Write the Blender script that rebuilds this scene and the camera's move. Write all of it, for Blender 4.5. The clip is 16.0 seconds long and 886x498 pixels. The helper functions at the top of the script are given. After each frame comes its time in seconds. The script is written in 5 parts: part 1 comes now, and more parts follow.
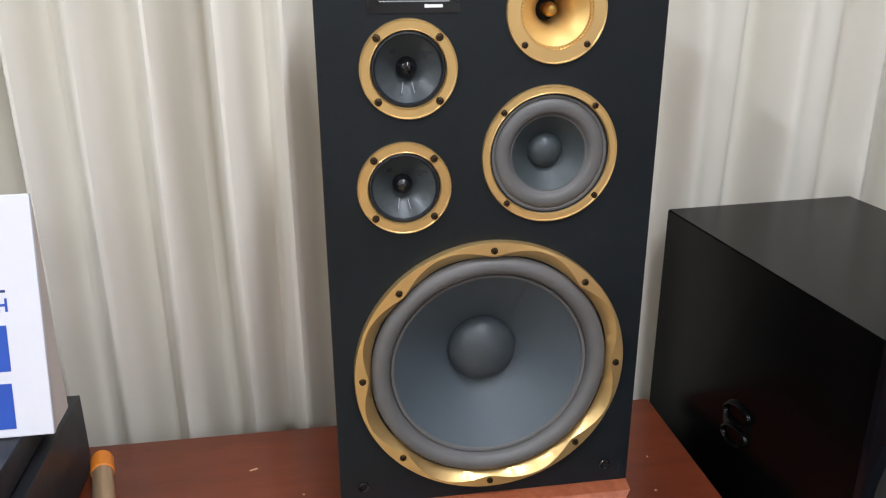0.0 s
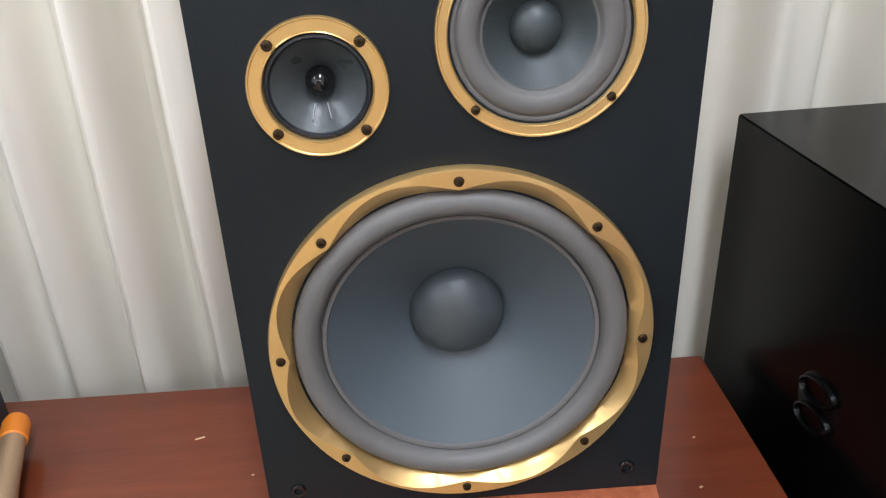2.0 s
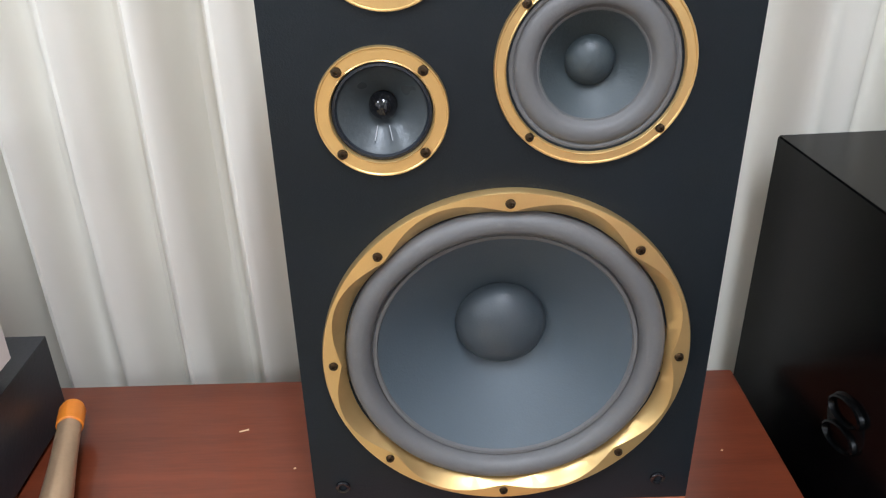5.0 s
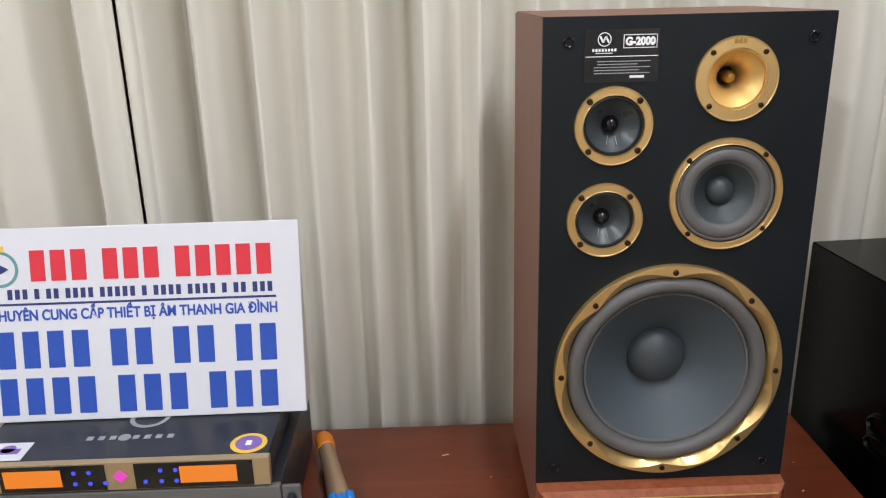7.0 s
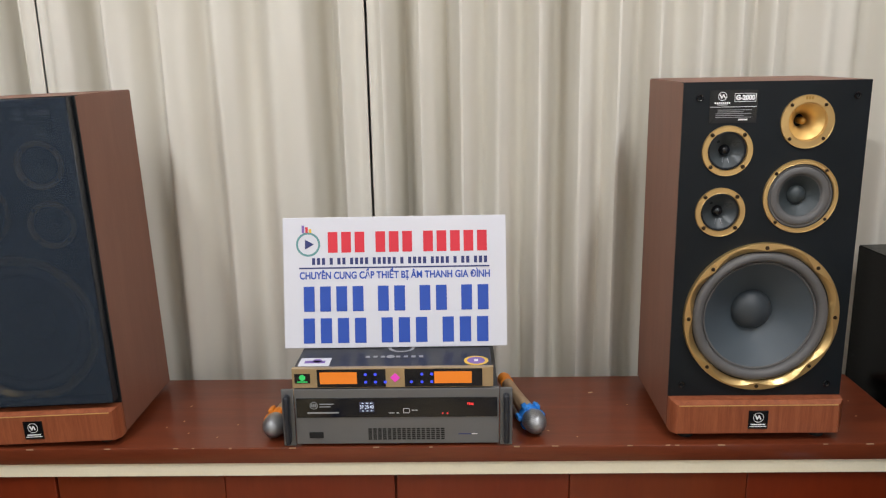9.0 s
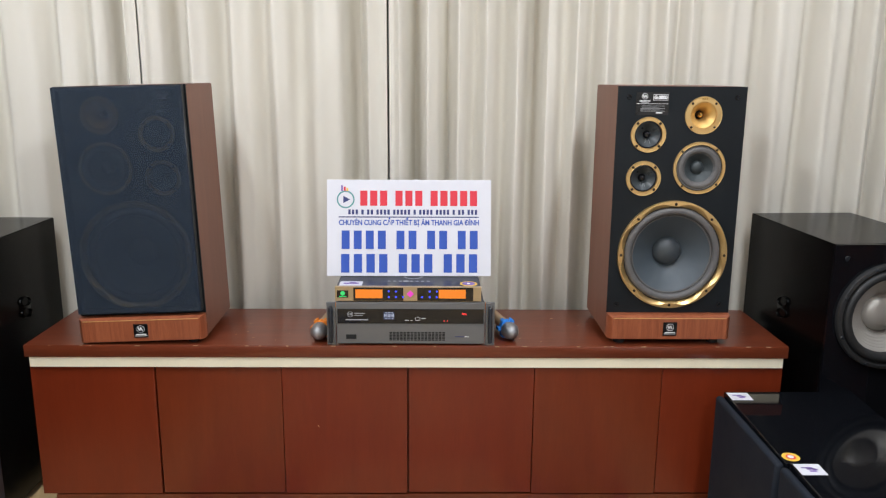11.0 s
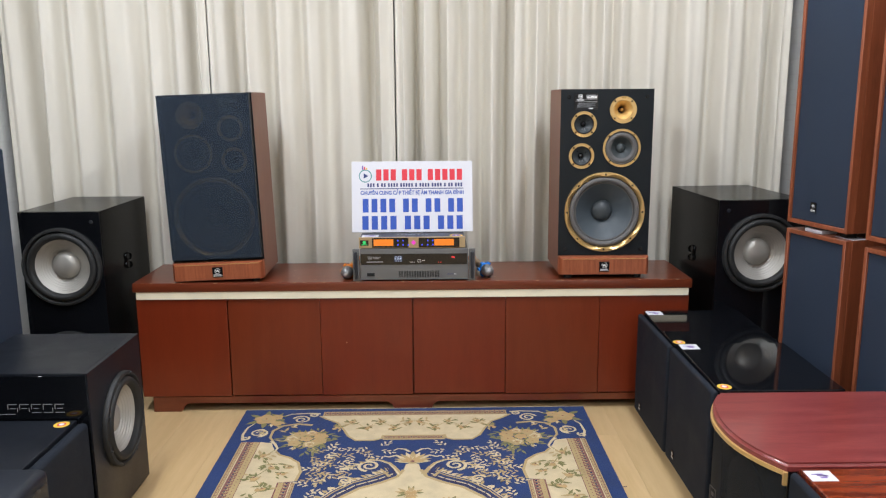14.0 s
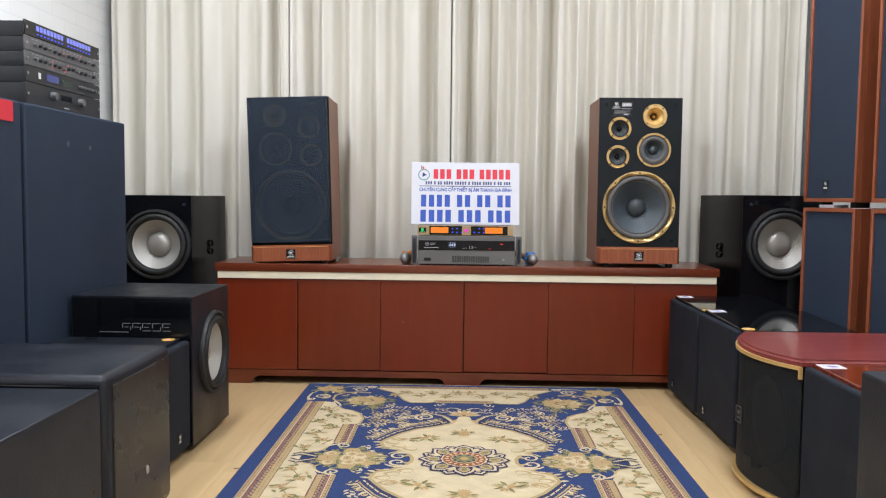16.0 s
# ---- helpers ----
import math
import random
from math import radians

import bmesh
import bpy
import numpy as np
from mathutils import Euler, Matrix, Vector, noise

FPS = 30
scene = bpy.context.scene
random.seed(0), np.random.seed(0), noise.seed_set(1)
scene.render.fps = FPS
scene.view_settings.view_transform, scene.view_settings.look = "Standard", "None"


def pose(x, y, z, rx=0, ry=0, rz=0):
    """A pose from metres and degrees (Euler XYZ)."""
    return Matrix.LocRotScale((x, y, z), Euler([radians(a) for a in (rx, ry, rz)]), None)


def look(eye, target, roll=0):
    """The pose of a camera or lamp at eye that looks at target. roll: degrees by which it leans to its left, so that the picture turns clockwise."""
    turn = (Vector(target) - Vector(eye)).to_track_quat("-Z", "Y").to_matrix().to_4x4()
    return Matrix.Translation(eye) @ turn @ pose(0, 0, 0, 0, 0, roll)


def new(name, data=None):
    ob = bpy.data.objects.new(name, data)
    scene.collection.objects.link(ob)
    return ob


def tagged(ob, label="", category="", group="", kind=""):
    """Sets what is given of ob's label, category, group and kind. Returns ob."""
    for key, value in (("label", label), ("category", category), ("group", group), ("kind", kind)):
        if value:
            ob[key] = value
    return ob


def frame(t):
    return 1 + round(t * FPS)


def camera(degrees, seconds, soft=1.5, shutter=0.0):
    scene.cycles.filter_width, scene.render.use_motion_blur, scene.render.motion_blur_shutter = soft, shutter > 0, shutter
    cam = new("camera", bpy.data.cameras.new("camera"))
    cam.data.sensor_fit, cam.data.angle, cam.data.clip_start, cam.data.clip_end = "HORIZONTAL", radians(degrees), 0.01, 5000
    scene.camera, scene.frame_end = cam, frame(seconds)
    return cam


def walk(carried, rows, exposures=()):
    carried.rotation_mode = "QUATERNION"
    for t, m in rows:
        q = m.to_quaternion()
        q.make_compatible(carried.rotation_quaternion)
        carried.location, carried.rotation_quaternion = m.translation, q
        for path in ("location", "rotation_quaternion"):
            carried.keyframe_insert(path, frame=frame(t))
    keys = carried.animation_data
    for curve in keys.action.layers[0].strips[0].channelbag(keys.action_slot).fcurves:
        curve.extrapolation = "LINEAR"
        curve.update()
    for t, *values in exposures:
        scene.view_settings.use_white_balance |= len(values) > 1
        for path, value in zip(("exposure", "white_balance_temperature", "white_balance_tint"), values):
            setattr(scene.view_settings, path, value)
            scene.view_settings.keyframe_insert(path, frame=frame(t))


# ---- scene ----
cam = camera(58.5, 16.0, soft=1.2)
PATH = [
    (0, (0.615, -0.77, 1.268), (0.9, 1.085, 0.577), -0.2),
    (0.5, (0.614, -0.735, 1.254), (0.87, 1.11, 0.523), -0.9),
    (1, (0.676, -0.654, 1.245), (0.885, 1.177, 0.468), -1.4),
    (1.5, (0.735, -0.559, 1.215), (0.882, 1.249, 0.373), -1.9),
    (2, (0.755, -0.515, 1.19), (0.841, 1.261, 0.273), -2.2),
    (2.5, (0.763, -0.496, 1.168), (0.809, 1.244, 0.183), -2.2),
    (3, (0.762, -0.493, 1.158), (0.789, 1.218, 0.123), -2.1),
    (3.2, (0.762, -0.493, 1.157), (0.783, 1.208, 0.105), -2.0),
    (5.3, (0.718, -0.559, 1.247), (0.749, 1.24, 0.375), -0.9),
    (5.5, (0.69, -0.591, 1.265), (0.734, 1.229, 0.437), -0.7),
    (6, (0.592, -0.686, 1.302), (0.657, 1.169, 0.557), -0.75),
    (6.5, (0.524, -0.777, 1.331), (0.59, 1.104, 0.653), -1.0),
    (7, (0.462, -0.957, 1.331), (0.505, 0.943, 0.709), -1.35),
    (7.5, (0.416, -1.122, 1.34), (0.422, 0.791, 0.757), -1.75),
    (8, (0.325, -1.26, 1.348), (0.306, 0.664, 0.803), -1.8),
    (8.5, (0.204, -1.421, 1.346), (0.177, 0.514, 0.839), -1.4),
    (9, (0.176, -1.546, 1.355), (0.127, 0.397, 0.882), -1.1),
    (9.2, (0.176, -1.627, 1.343), (0.12, 0.321, 0.894), -0.9),
    (11.3, (0.089, -2.287, 1.32), (0.122, -0.334, 0.891), 0.5),
    (11.5, (0.112, -2.339, 1.301), (0.144, -0.385, 0.876), 0.5),
    (12, (0.15, -2.45, 1.277), (0.177, -0.494, 0.857), 0.4),
    (12.5, (0.155, -2.551, 1.288), (0.177, -0.594, 0.875), 0.2),
    (13, (0.124, -2.747, 1.281), (0.146, -0.787, 0.883), -0.0),
    (13.5, (0.12, -2.883, 1.269), (0.139, -0.92, 0.883), -0.2),
    (14, (0.125, -3.092, 1.27), (0.14, -1.128, 0.893), -0.4),
    (14.5, (0.104, -3.227, 1.249), (0.106, -1.259, 0.893), -0.3),
    (15, (0.045, -3.361, 1.161), (0.026, -1.389, 0.828), -0.3),
    (15.5, (0.022, -3.444, 0.954), (-0.016, -1.458, 0.716), 0.4),
    (16, (0.036, -3.508, 0.853), (-0.025, -1.513, 0.721), 0.6),
]
EXPOSURES = [(0.0, 0.06, 6260, 10), (1.5, 0.28, 6200, 10), (3.0, 0.53, 6200, 10), (5.5, 0.31, 5950, 9), (6.0, 0.06, 6100, 9), (7.0, -0.24, 6500, 10), (7.5, -0.34, 6750, 10), (8.0, -0.34, 6750, 10), (9.0, -0.35, 6700, 10), (11.5, -0.09, 6400, 10), (14.0, -0.10, 6380, 10), (16.0, -0.08, 6310, 10)]
walk(cam, [(t, look(eye, target, roll)) for t, eye, target, roll in PATH], EXPOSURES)

# ---- light ----
world = bpy.data.worlds.new("world")
world.use_nodes = True
scene.world = world
world.node_tree.nodes["Background"].inputs[0].default_value = (0.9, 0.95, 1.0, 1)
world.node_tree.nodes["Background"].inputs[1].default_value = 0.05

CEIL = 2.75
# Battens are unseen: front pair placed from shadows, rear pair added for even light.
LAMPS = [(-0.96, -1.1, 38.5), (0.96, -1.1, 38.5), (-0.96, -3.7, 38.5), (0.96, -3.7, 38.5)]


def ceiling_lamp(x, y, watts):
    data = bpy.data.lights.new("ceiling_lamp", "AREA")
    data.shape, data.size, data.size_y, data.energy, data.color = "RECTANGLE", 0.14, 1.15, watts, (0.93, 0.98, 1.06)
    ob = new("panel_lamp", data)
    ob.matrix_world = pose(x, y, CEIL - 0.075)
    return ob


for lx, ly, lw in LAMPS:
    ceiling_lamp(lx, ly, lw)


# ---- materials ----
def node_mat(name):
    m = bpy.data.materials.new(name)
    m.use_nodes = True
    return m, m.node_tree.nodes, m.node_tree.links, m.node_tree.nodes["Principled BSDF"]


def rgb(c):
    return (c[0], c[1], c[2], 1)


def plain(name, color, rough=0.5, metal=0.0, vary=0.12, scale=6.0, grain=180.0, bump=0.03, coat=0.0, rough_vary=0.12, stretch=(1, 1, 1), spec=0.5):
    """A surface with broad stains and fine grain in colour, gloss and relief."""
    m, n, l, b = node_mat(name)
    tex = n.new("ShaderNodeTexCoord")
    mp = n.new("ShaderNodeMapping")
    mp.inputs["Scale"].default_value = stretch
    l.new(tex.outputs["Object"], mp.inputs[0])
    big, fine = n.new("ShaderNodeTexNoise"), n.new("ShaderNodeTexNoise")
    big.inputs["Scale"].default_value, fine.inputs["Scale"].default_value = scale, grain
    big.inputs["Detail"].default_value, fine.inputs["Detail"].default_value = 4, 2
    for q in (big, fine):
        l.new(mp.outputs[0], q.inputs["Vector"])
    add = n.new("ShaderNodeMath")
    add.operation = "MULTIPLY_ADD"
    l.new(fine.outputs[0], add.inputs[0])
    add.inputs[1].default_value = 0.45
    l.new(big.outputs[0], add.inputs[2])
    ramp = n.new("ShaderNodeMapRange")
    ramp.inputs[1].default_value, ramp.inputs[2].default_value = 0.35, 1.1
    ramp.inputs[3].default_value, ramp.inputs[4].default_value = 1 - vary, 1 + vary
    l.new(add.outputs[0], ramp.inputs[0])
    mul = n.new("ShaderNodeVectorMath")
    mul.operation = "SCALE"
    mul.inputs[0].default_value = color
    l.new(ramp.outputs[0], mul.inputs["Scale"])
    l.new(mul.outputs[0], b.inputs["Base Color"])
    rr = n.new("ShaderNodeMapRange")
    rr.inputs[1].default_value, rr.inputs[2].default_value = 0.3, 0.7
    rr.inputs[3].default_value, rr.inputs[4].default_value = max(rough - rough_vary, 0.02), min(rough + rough_vary, 1)
    l.new(big.outputs[0], rr.inputs[0])
    l.new(rr.outputs[0], b.inputs["Roughness"])
    b.inputs["Metallic"].default_value = metal
    b.inputs["Specular IOR Level"].default_value = spec
    b.inputs["Coat Weight"].default_value = coat
    b.inputs["Coat Roughness"].default_value = 0.08
    if bump:
        bp = n.new("ShaderNodeBump")
        bp.inputs["Strength"].default_value, bp.inputs["Distance"].default_value = min(bump * 4, 1), 0.002
        l.new(fine.outputs[0], bp.inputs["Height"])
        l.new(bp.outputs[0], b.inputs["Normal"])
    return m


def wood(name, dark, light, rough=0.35, coat=0.0, stretch=(18, 18, 1.2), scale=3.0, rnd=0.0, wave=0.5):
    """Timber or veneer with long figure along one axis."""
    m, n, l, b = node_mat(name)
    tex = n.new("ShaderNodeTexCoord")
    mp = n.new("ShaderNodeMapping")
    mp.inputs["Scale"].default_value = stretch
    l.new(tex.outputs["Object"], mp.inputs[0])
    info = n.new("ShaderNodeObjectInfo")
    off = n.new("ShaderNodeVectorMath")
    off.operation = "MULTIPLY_ADD"
    comb = n.new("ShaderNodeCombineXYZ")
    for i in range(3):
        l.new(info.outputs["Random"], comb.inputs[i])
    l.new(comb.outputs[0], off.inputs[0])
    off.inputs[1].default_value = (37, 51, 29)
    l.new(mp.outputs[0], off.inputs[2])
    a, f = n.new("ShaderNodeTexNoise"), n.new("ShaderNodeTexNoise")
    a.inputs["Scale"].default_value, a.inputs["Detail"].default_value, a.inputs["Distortion"].default_value = scale, 6, 0.6
    f.inputs["Scale"].default_value, f.inputs["Detail"].default_value = scale * 9, 3
    l.new(off.outputs[0], a.inputs["Vector"])
    l.new(off.outputs[0], f.inputs["Vector"])
    mx = n.new("ShaderNodeMath")
    mx.operation = "MULTIPLY_ADD"
    l.new(f.outputs[0], mx.inputs[0])
    mx.inputs[1].default_value = 1 - wave
    l.new(a.outputs[0], mx.inputs[2])
    cr = n.new("ShaderNodeValToRGB")
    cr.color_ramp.elements[0].position, cr.color_ramp.elements[1].position = 0.45, 1.0
    cr.color_ramp.elements[0].color, cr.color_ramp.elements[1].color = rgb(dark), rgb(light)
    l.new(mx.outputs[0], cr.inputs[0])
    val = n.new("ShaderNodeMapRange")
    val.inputs[3].default_value, val.inputs[4].default_value = 1 - rnd, 1 + rnd
    l.new(info.outputs["Random"], val.inputs[0])
    sc = n.new("ShaderNodeVectorMath")
    sc.operation = "SCALE"
    l.new(cr.outputs[0], sc.inputs[0])
    l.new(val.outputs[0], sc.inputs["Scale"])
    l.new(sc.outputs[0], b.inputs["Base Color"])
    b.inputs["Roughness"].default_value = rough
    b.inputs["Coat Weight"].default_value = coat
    b.inputs["Coat Roughness"].default_value = 0.07
    bp = n.new("ShaderNodeBump")
    bp.inputs["Strength"].default_value, bp.inputs["Distance"].default_value = 0.12, 0.001
    l.new(f.outputs[0], bp.inputs["Height"])
    l.new(bp.outputs[0], b.inputs["Normal"])
    return m


def glow(name, color, strength):
    m, n, l, b = node_mat(name)
    b.inputs["Base Color"].default_value = (0.02, 0.02, 0.02, 1)
    b.inputs["Emission Color"].default_value = rgb(color)
    b.inputs["Emission Strength"].default_value = strength
    b.inputs["Roughness"].default_value = 0.2
    return m


def cloth_see_through(name, color, clear):
    """Thin speaker cloth: threads with fine gaps between them."""
    m, n, l, b = node_mat(name)
    b.inputs["Base Color"].default_value = rgb(color)
    b.inputs["Roughness"].default_value = 0.8
    b.inputs["Specular IOR Level"].default_value = 0.3
    tr, mix = n.new("ShaderNodeBsdfTransparent"), n.new("ShaderNodeMixShader")
    mix.inputs[0].default_value = clear
    l.new(b.outputs[0], mix.inputs[1])
    l.new(tr.outputs[0], mix.inputs[2])
    l.new(mix.outputs[0], n["Material Output"].inputs["Surface"])
    return m


def curtain_cloth():
    m, n, l, b = node_mat("curtain_cloth")
    tex = n.new("ShaderNodeTexCoord")
    mp = n.new("ShaderNodeMapping")
    mp.inputs["Scale"].default_value = (1, 1, 0.15)
    l.new(tex.outputs["Object"], mp.inputs[0])
    a, w = n.new("ShaderNodeTexNoise"), n.new("ShaderNodeTexNoise")
    a.inputs["Scale"].default_value, w.inputs["Scale"].default_value = 9, 900
    for q in (a, w):
        l.new(mp.outputs[0], q.inputs["Vector"])
    cr = n.new("ShaderNodeValToRGB")
    cr.color_ramp.elements[0].position, cr.color_ramp.elements[1].position = 0.3, 0.75
    cr.color_ramp.elements[0].color, cr.color_ramp.elements[1].color = (0.650, 0.612, 0.530, 1), (0.735, 0.698, 0.615, 1)
    l.new(a.outputs[0], cr.inputs[0])
    l.new(cr.outputs[0], b.inputs["Base Color"])
    b.inputs["Roughness"].default_value = 0.5
    bp = n.new("ShaderNodeBump")
    bp.inputs["Strength"].default_value, bp.inputs["Distance"].default_value = 0.15, 0.001
    l.new(w.outputs[0], bp.inputs["Height"])
    l.new(bp.outputs[0], b.inputs["Normal"])
    return m


def painted_brick():
    m, n, l, b = node_mat("painted_brick")
    tex = n.new("ShaderNodeTexCoord")
    sep, com = n.new("ShaderNodeSeparateXYZ"), n.new("ShaderNodeCombineXYZ")
    l.new(tex.outputs["Object"], sep.inputs[0])
    ad = n.new("ShaderNodeMath")
    l.new(sep.outputs[0], ad.inputs[0])
    l.new(sep.outputs[1], ad.inputs[1])
    l.new(ad.outputs[0], com.inputs[0])
    l.new(sep.outputs[2], com.inputs[1])
    br, ns = n.new("ShaderNodeTexBrick"), n.new("ShaderNodeTexNoise")
    l.new(com.outputs[0], br.inputs["Vector"])
    br.inputs["Scale"].default_value = 1.0
    br.inputs["Brick Width"].default_value, br.inputs["Row Height"].default_value, br.inputs["Mortar Size"].default_value = 0.215, 0.068, 0.004
    br.inputs["Color1"].default_value, br.inputs["Color2"].default_value, br.inputs["Mortar"].default_value = (0.86, 0.855, 0.83, 1), (0.845, 0.84, 0.815, 1), (0.82, 0.81, 0.785, 1)
    ns.inputs["Scale"].default_value = 25
    mixc = n.new("ShaderNodeMix")
    mixc.data_type = "RGBA"
    mixc.inputs[0].default_value = 0.08
    l.new(br.outputs[0], mixc.inputs[6])
    l.new(ns.outputs[0], mixc.inputs[7])
    l.new(mixc.outputs[2], b.inputs["Base Color"])
    b.inputs["Roughness"].default_value = 0.6
    bp = n.new("ShaderNodeBump")
    bp.invert = True
    bp.inputs["Strength"].default_value, bp.inputs["Distance"].default_value = 0.35, 0.003
    l.new(br.outputs["Fac"], bp.inputs["Height"])
    l.new(bp.outputs[0], b.inputs["Normal"])
    return m


WALL = plain("wall_paint", (0.78, 0.77, 0.74), 0.7, vary=0.03, bump=0.02)
# Grey of the unseen south wall, chosen to weaken the room's bounce.
BOUNCE_GREY = plain("bounce_cut_grey", (0.30, 0.29, 0.28), 0.7, vary=0.04, bump=0.02)
BRICK = painted_brick()
CEILING = plain("ceiling_paint", (0.82, 0.82, 0.80), 0.8, vary=0.02)
FLOOR = wood("laminate", (0.54, 0.370, 0.180), (0.645, 0.460, 0.245), 0.32, stretch=(9, 0.9, 10), rnd=0.05, wave=0.7)
CURTAIN = curtain_cloth()
MAHOGANY = wood("mahogany_stain", (0.105, 0.0195, 0.0072), (0.165, 0.0360, 0.0135), 0.3, coat=0.25, stretch=(1.2, 14, 14), scale=2.2)
DOOR_WOOD = wood("mahogany_door", (0.136, 0.0165, 0.0040), (0.170, 0.0225, 0.0057), 0.34, coat=0.06, stretch=(9, 9, 1.0), scale=2.0)
DOOR_BROWN = wood("mahogany_door_brown", (0.130, 0.0180, 0.0041), (0.162, 0.0245, 0.0058), 0.34, coat=0.06, stretch=(9, 9, 1.0), scale=2.0)
CREAM = plain("cream_strip", (0.80, 0.72, 0.54), 0.5, vary=0.08)
CHIP = plain("chipped_varnish", (0.40, 0.25, 0.15), 0.7, vary=0.25)
RAW_WOOD = plain("bare_wood", (0.62, 0.45, 0.27), 0.7, vary=0.2)
VINYL = wood("brown_vinyl", (0.185, 0.070, 0.042), (0.235, 0.094, 0.058), 0.45, stretch=(20, 6, 1.0), scale=3, wave=0.75)
PLINTH = wood("plinth_veneer", (0.19, 0.045, 0.018), (0.355, 0.106, 0.045), 0.36, coat=0.2, stretch=(26, 26, 1.6), scale=3)
BAFFLE = plain("baffle_black", (0.0048, 0.0076, 0.0100), 0.5, vary=0.12, grain=700, bump=0.05, spec=0.29)
GOLD = plain("gold_paint", (0.74, 0.505, 0.215), 0.35, metal=0.88, vary=0.06, grain=900, bump=0.01, rough_vary=0.06)
GOLD_SATIN = plain("gold_satin", (0.72, 0.47, 0.165), 0.46, metal=0.62, vary=0.06, grain=900, bump=0.01)
GOLD_DARK = plain("gold_shade", (0.52, 0.30, 0.08), 0.4, metal=0.85, vary=0.08)
CONE = plain("grey_cone", (0.055, 0.070, 0.082), 0.5, vary=0.06, grain=500, bump=0.03)
CAP = plain("dark_cap", (0.044, 0.052, 0.058), 0.46, vary=0.06, grain=500, bump=0.03)
CONE_MID = plain("grey_paper_cone", (0.036, 0.045, 0.048), 0.5, vary=0.08, grain=400)
SURROUND = plain("rubber_surround", (0.104, 0.099, 0.096), 0.55, vary=0.08, grain=300)
BLACK_CONE = plain("black_cone", (0.046, 0.053, 0.056), 0.33, vary=0.1)
GLOSS_BLACK = plain("gloss_black", (0.006, 0.006, 0.007), 0.08, vary=0.1, bump=0.0, rough_vary=0.03)
PIANO = plain("piano_black", (0.0045, 0.0050, 0.0065), 0.06, vary=0.15, scale=3, bump=0.0, rough_vary=0.03)
SATIN_BLACK = plain("satin_black", (0.0085, 0.0105, 0.0150), 0.38, vary=0.2, scale=5, grain=500, bump=0.05, spec=0.45)
WOODGRAIN_BLACK = wood("black_ash", (0.0010, 0.0011, 0.0012), (0.0026, 0.0028, 0.0029), 0.25, stretch=(16, 16, 1.0))
WOODGRAIN_BLACK.node_tree.nodes["Principled BSDF"].inputs["Specular IOR Level"].default_value = 0.17
HIDE_BLACK = plain("textured_black", (0.0095, 0.0125, 0.0195), 0.45, vary=0.2, grain=260, bump=0.10, spec=0.45)
GRILLE_CLOTH = plain("grille_cloth", (0.0085, 0.0125, 0.0205), 0.8, vary=0.12, grain=900, bump=0.15, spec=0.3)
NAVY_GRILLE = plain("navy_grille", (0.0185, 0.0300, 0.0530), 0.75, vary=0.15, scale=3, grain=900, bump=0.12, spec=0.35)
SEE_CLOTH = cloth_see_through("speaker_cloth", (0.023, 0.035, 0.053), 0.38)
RUBBER = plain("black_rubber", (0.014, 0.014, 0.014), 0.6, vary=0.1)
SCREW = plain("screw_steel", (0.05, 0.032, 0.018), 0.35, metal=0.8, vary=0.2)
HOLE = plain("hole_black", (0.004, 0.004, 0.004), 0.8)
SILVER = plain("silver_cone", (0.47, 0.45, 0.41), 0.42, metal=0.5, vary=0.05, grain=700)
GREY_METAL = plain("grey_panel", (0.165, 0.165, 0.165), 0.42, metal=0.4, vary=0.06, grain=600)
DARK_METAL = plain("dark_panel", (0.030, 0.032, 0.038), 0.4, metal=0.3, vary=0.1)
CHAMPAGNE = plain("champagne_panel", (0.50, 0.37, 0.21), 0.4, metal=0.6, vary=0.05)
DISPLAY_BLACK = plain("display_black", (0.008, 0.008, 0.009), 0.12, bump=0)
WHITE_CARD = plain("white_card", (0.66, 0.655, 0.70), 0.5, vary=0.02, bump=0.01)
CARD_EDGE = plain("card_edge", (0.66, 0.60, 0.55), 0.8, vary=0.05)
PRINT_RED = plain("print_red", (0.66, 0.025, 0.045), 0.45, vary=0.05, bump=0)
PRINT_BLUE = plain("print_blue", (0.020, 0.075, 0.40), 0.45, vary=0.05, bump=0)
PRINT_NAVY = plain("print_navy", (0.025, 0.035, 0.15), 0.45, vary=0.05, bump=0)
PRINT_TEAL = plain("print_teal", (0.12, 0.30, 0.30), 0.45, vary=0.05, bump=0)
PRINT_PURPLE = plain("print_purple", (0.20, 0.12, 0.38), 0.5, vary=0.3, bump=0)
PRINT_YELLOW = plain("print_yellow", (0.80, 0.50, 0.06), 0.45, bump=0)
PRINT_WHITE = plain("print_white", (0.82, 0.82, 0.82), 0.5, bump=0)
PRINT_GREY = plain("print_grey", (0.30, 0.30, 0.31), 0.5, bump=0)
LABEL_BLACK = plain("label_black", (0.006, 0.006, 0.007), 0.25, bump=0)
ORANGE = plain("orange_rubber", (0.80, 0.24, 0.02), 0.5)
BLUE_RUBBER = plain("blue_rubber", (0.02, 0.20, 0.62), 0.5)
MIC_BODY = plain("mic_gold", (0.50, 0.34, 0.21), 0.4, metal=0.5)
MESH_STEEL = plain("mesh_steel", (0.42, 0.42, 0.43), 0.35, metal=0.85, vary=0.1)
RED_WOOD = wood("rosewood_gloss", (0.09, 0.012, 0.005), (0.30, 0.055, 0.018), 0.16, coat=0.6, stretch=(1.4, 16, 16), scale=2.4)
MAROON_WOOD = wood("maroon_laminate", (0.15, 0.022, 0.022), (0.25, 0.050, 0.045), 0.3, coat=0.3, stretch=(1.6, 12, 12), scale=2.0)
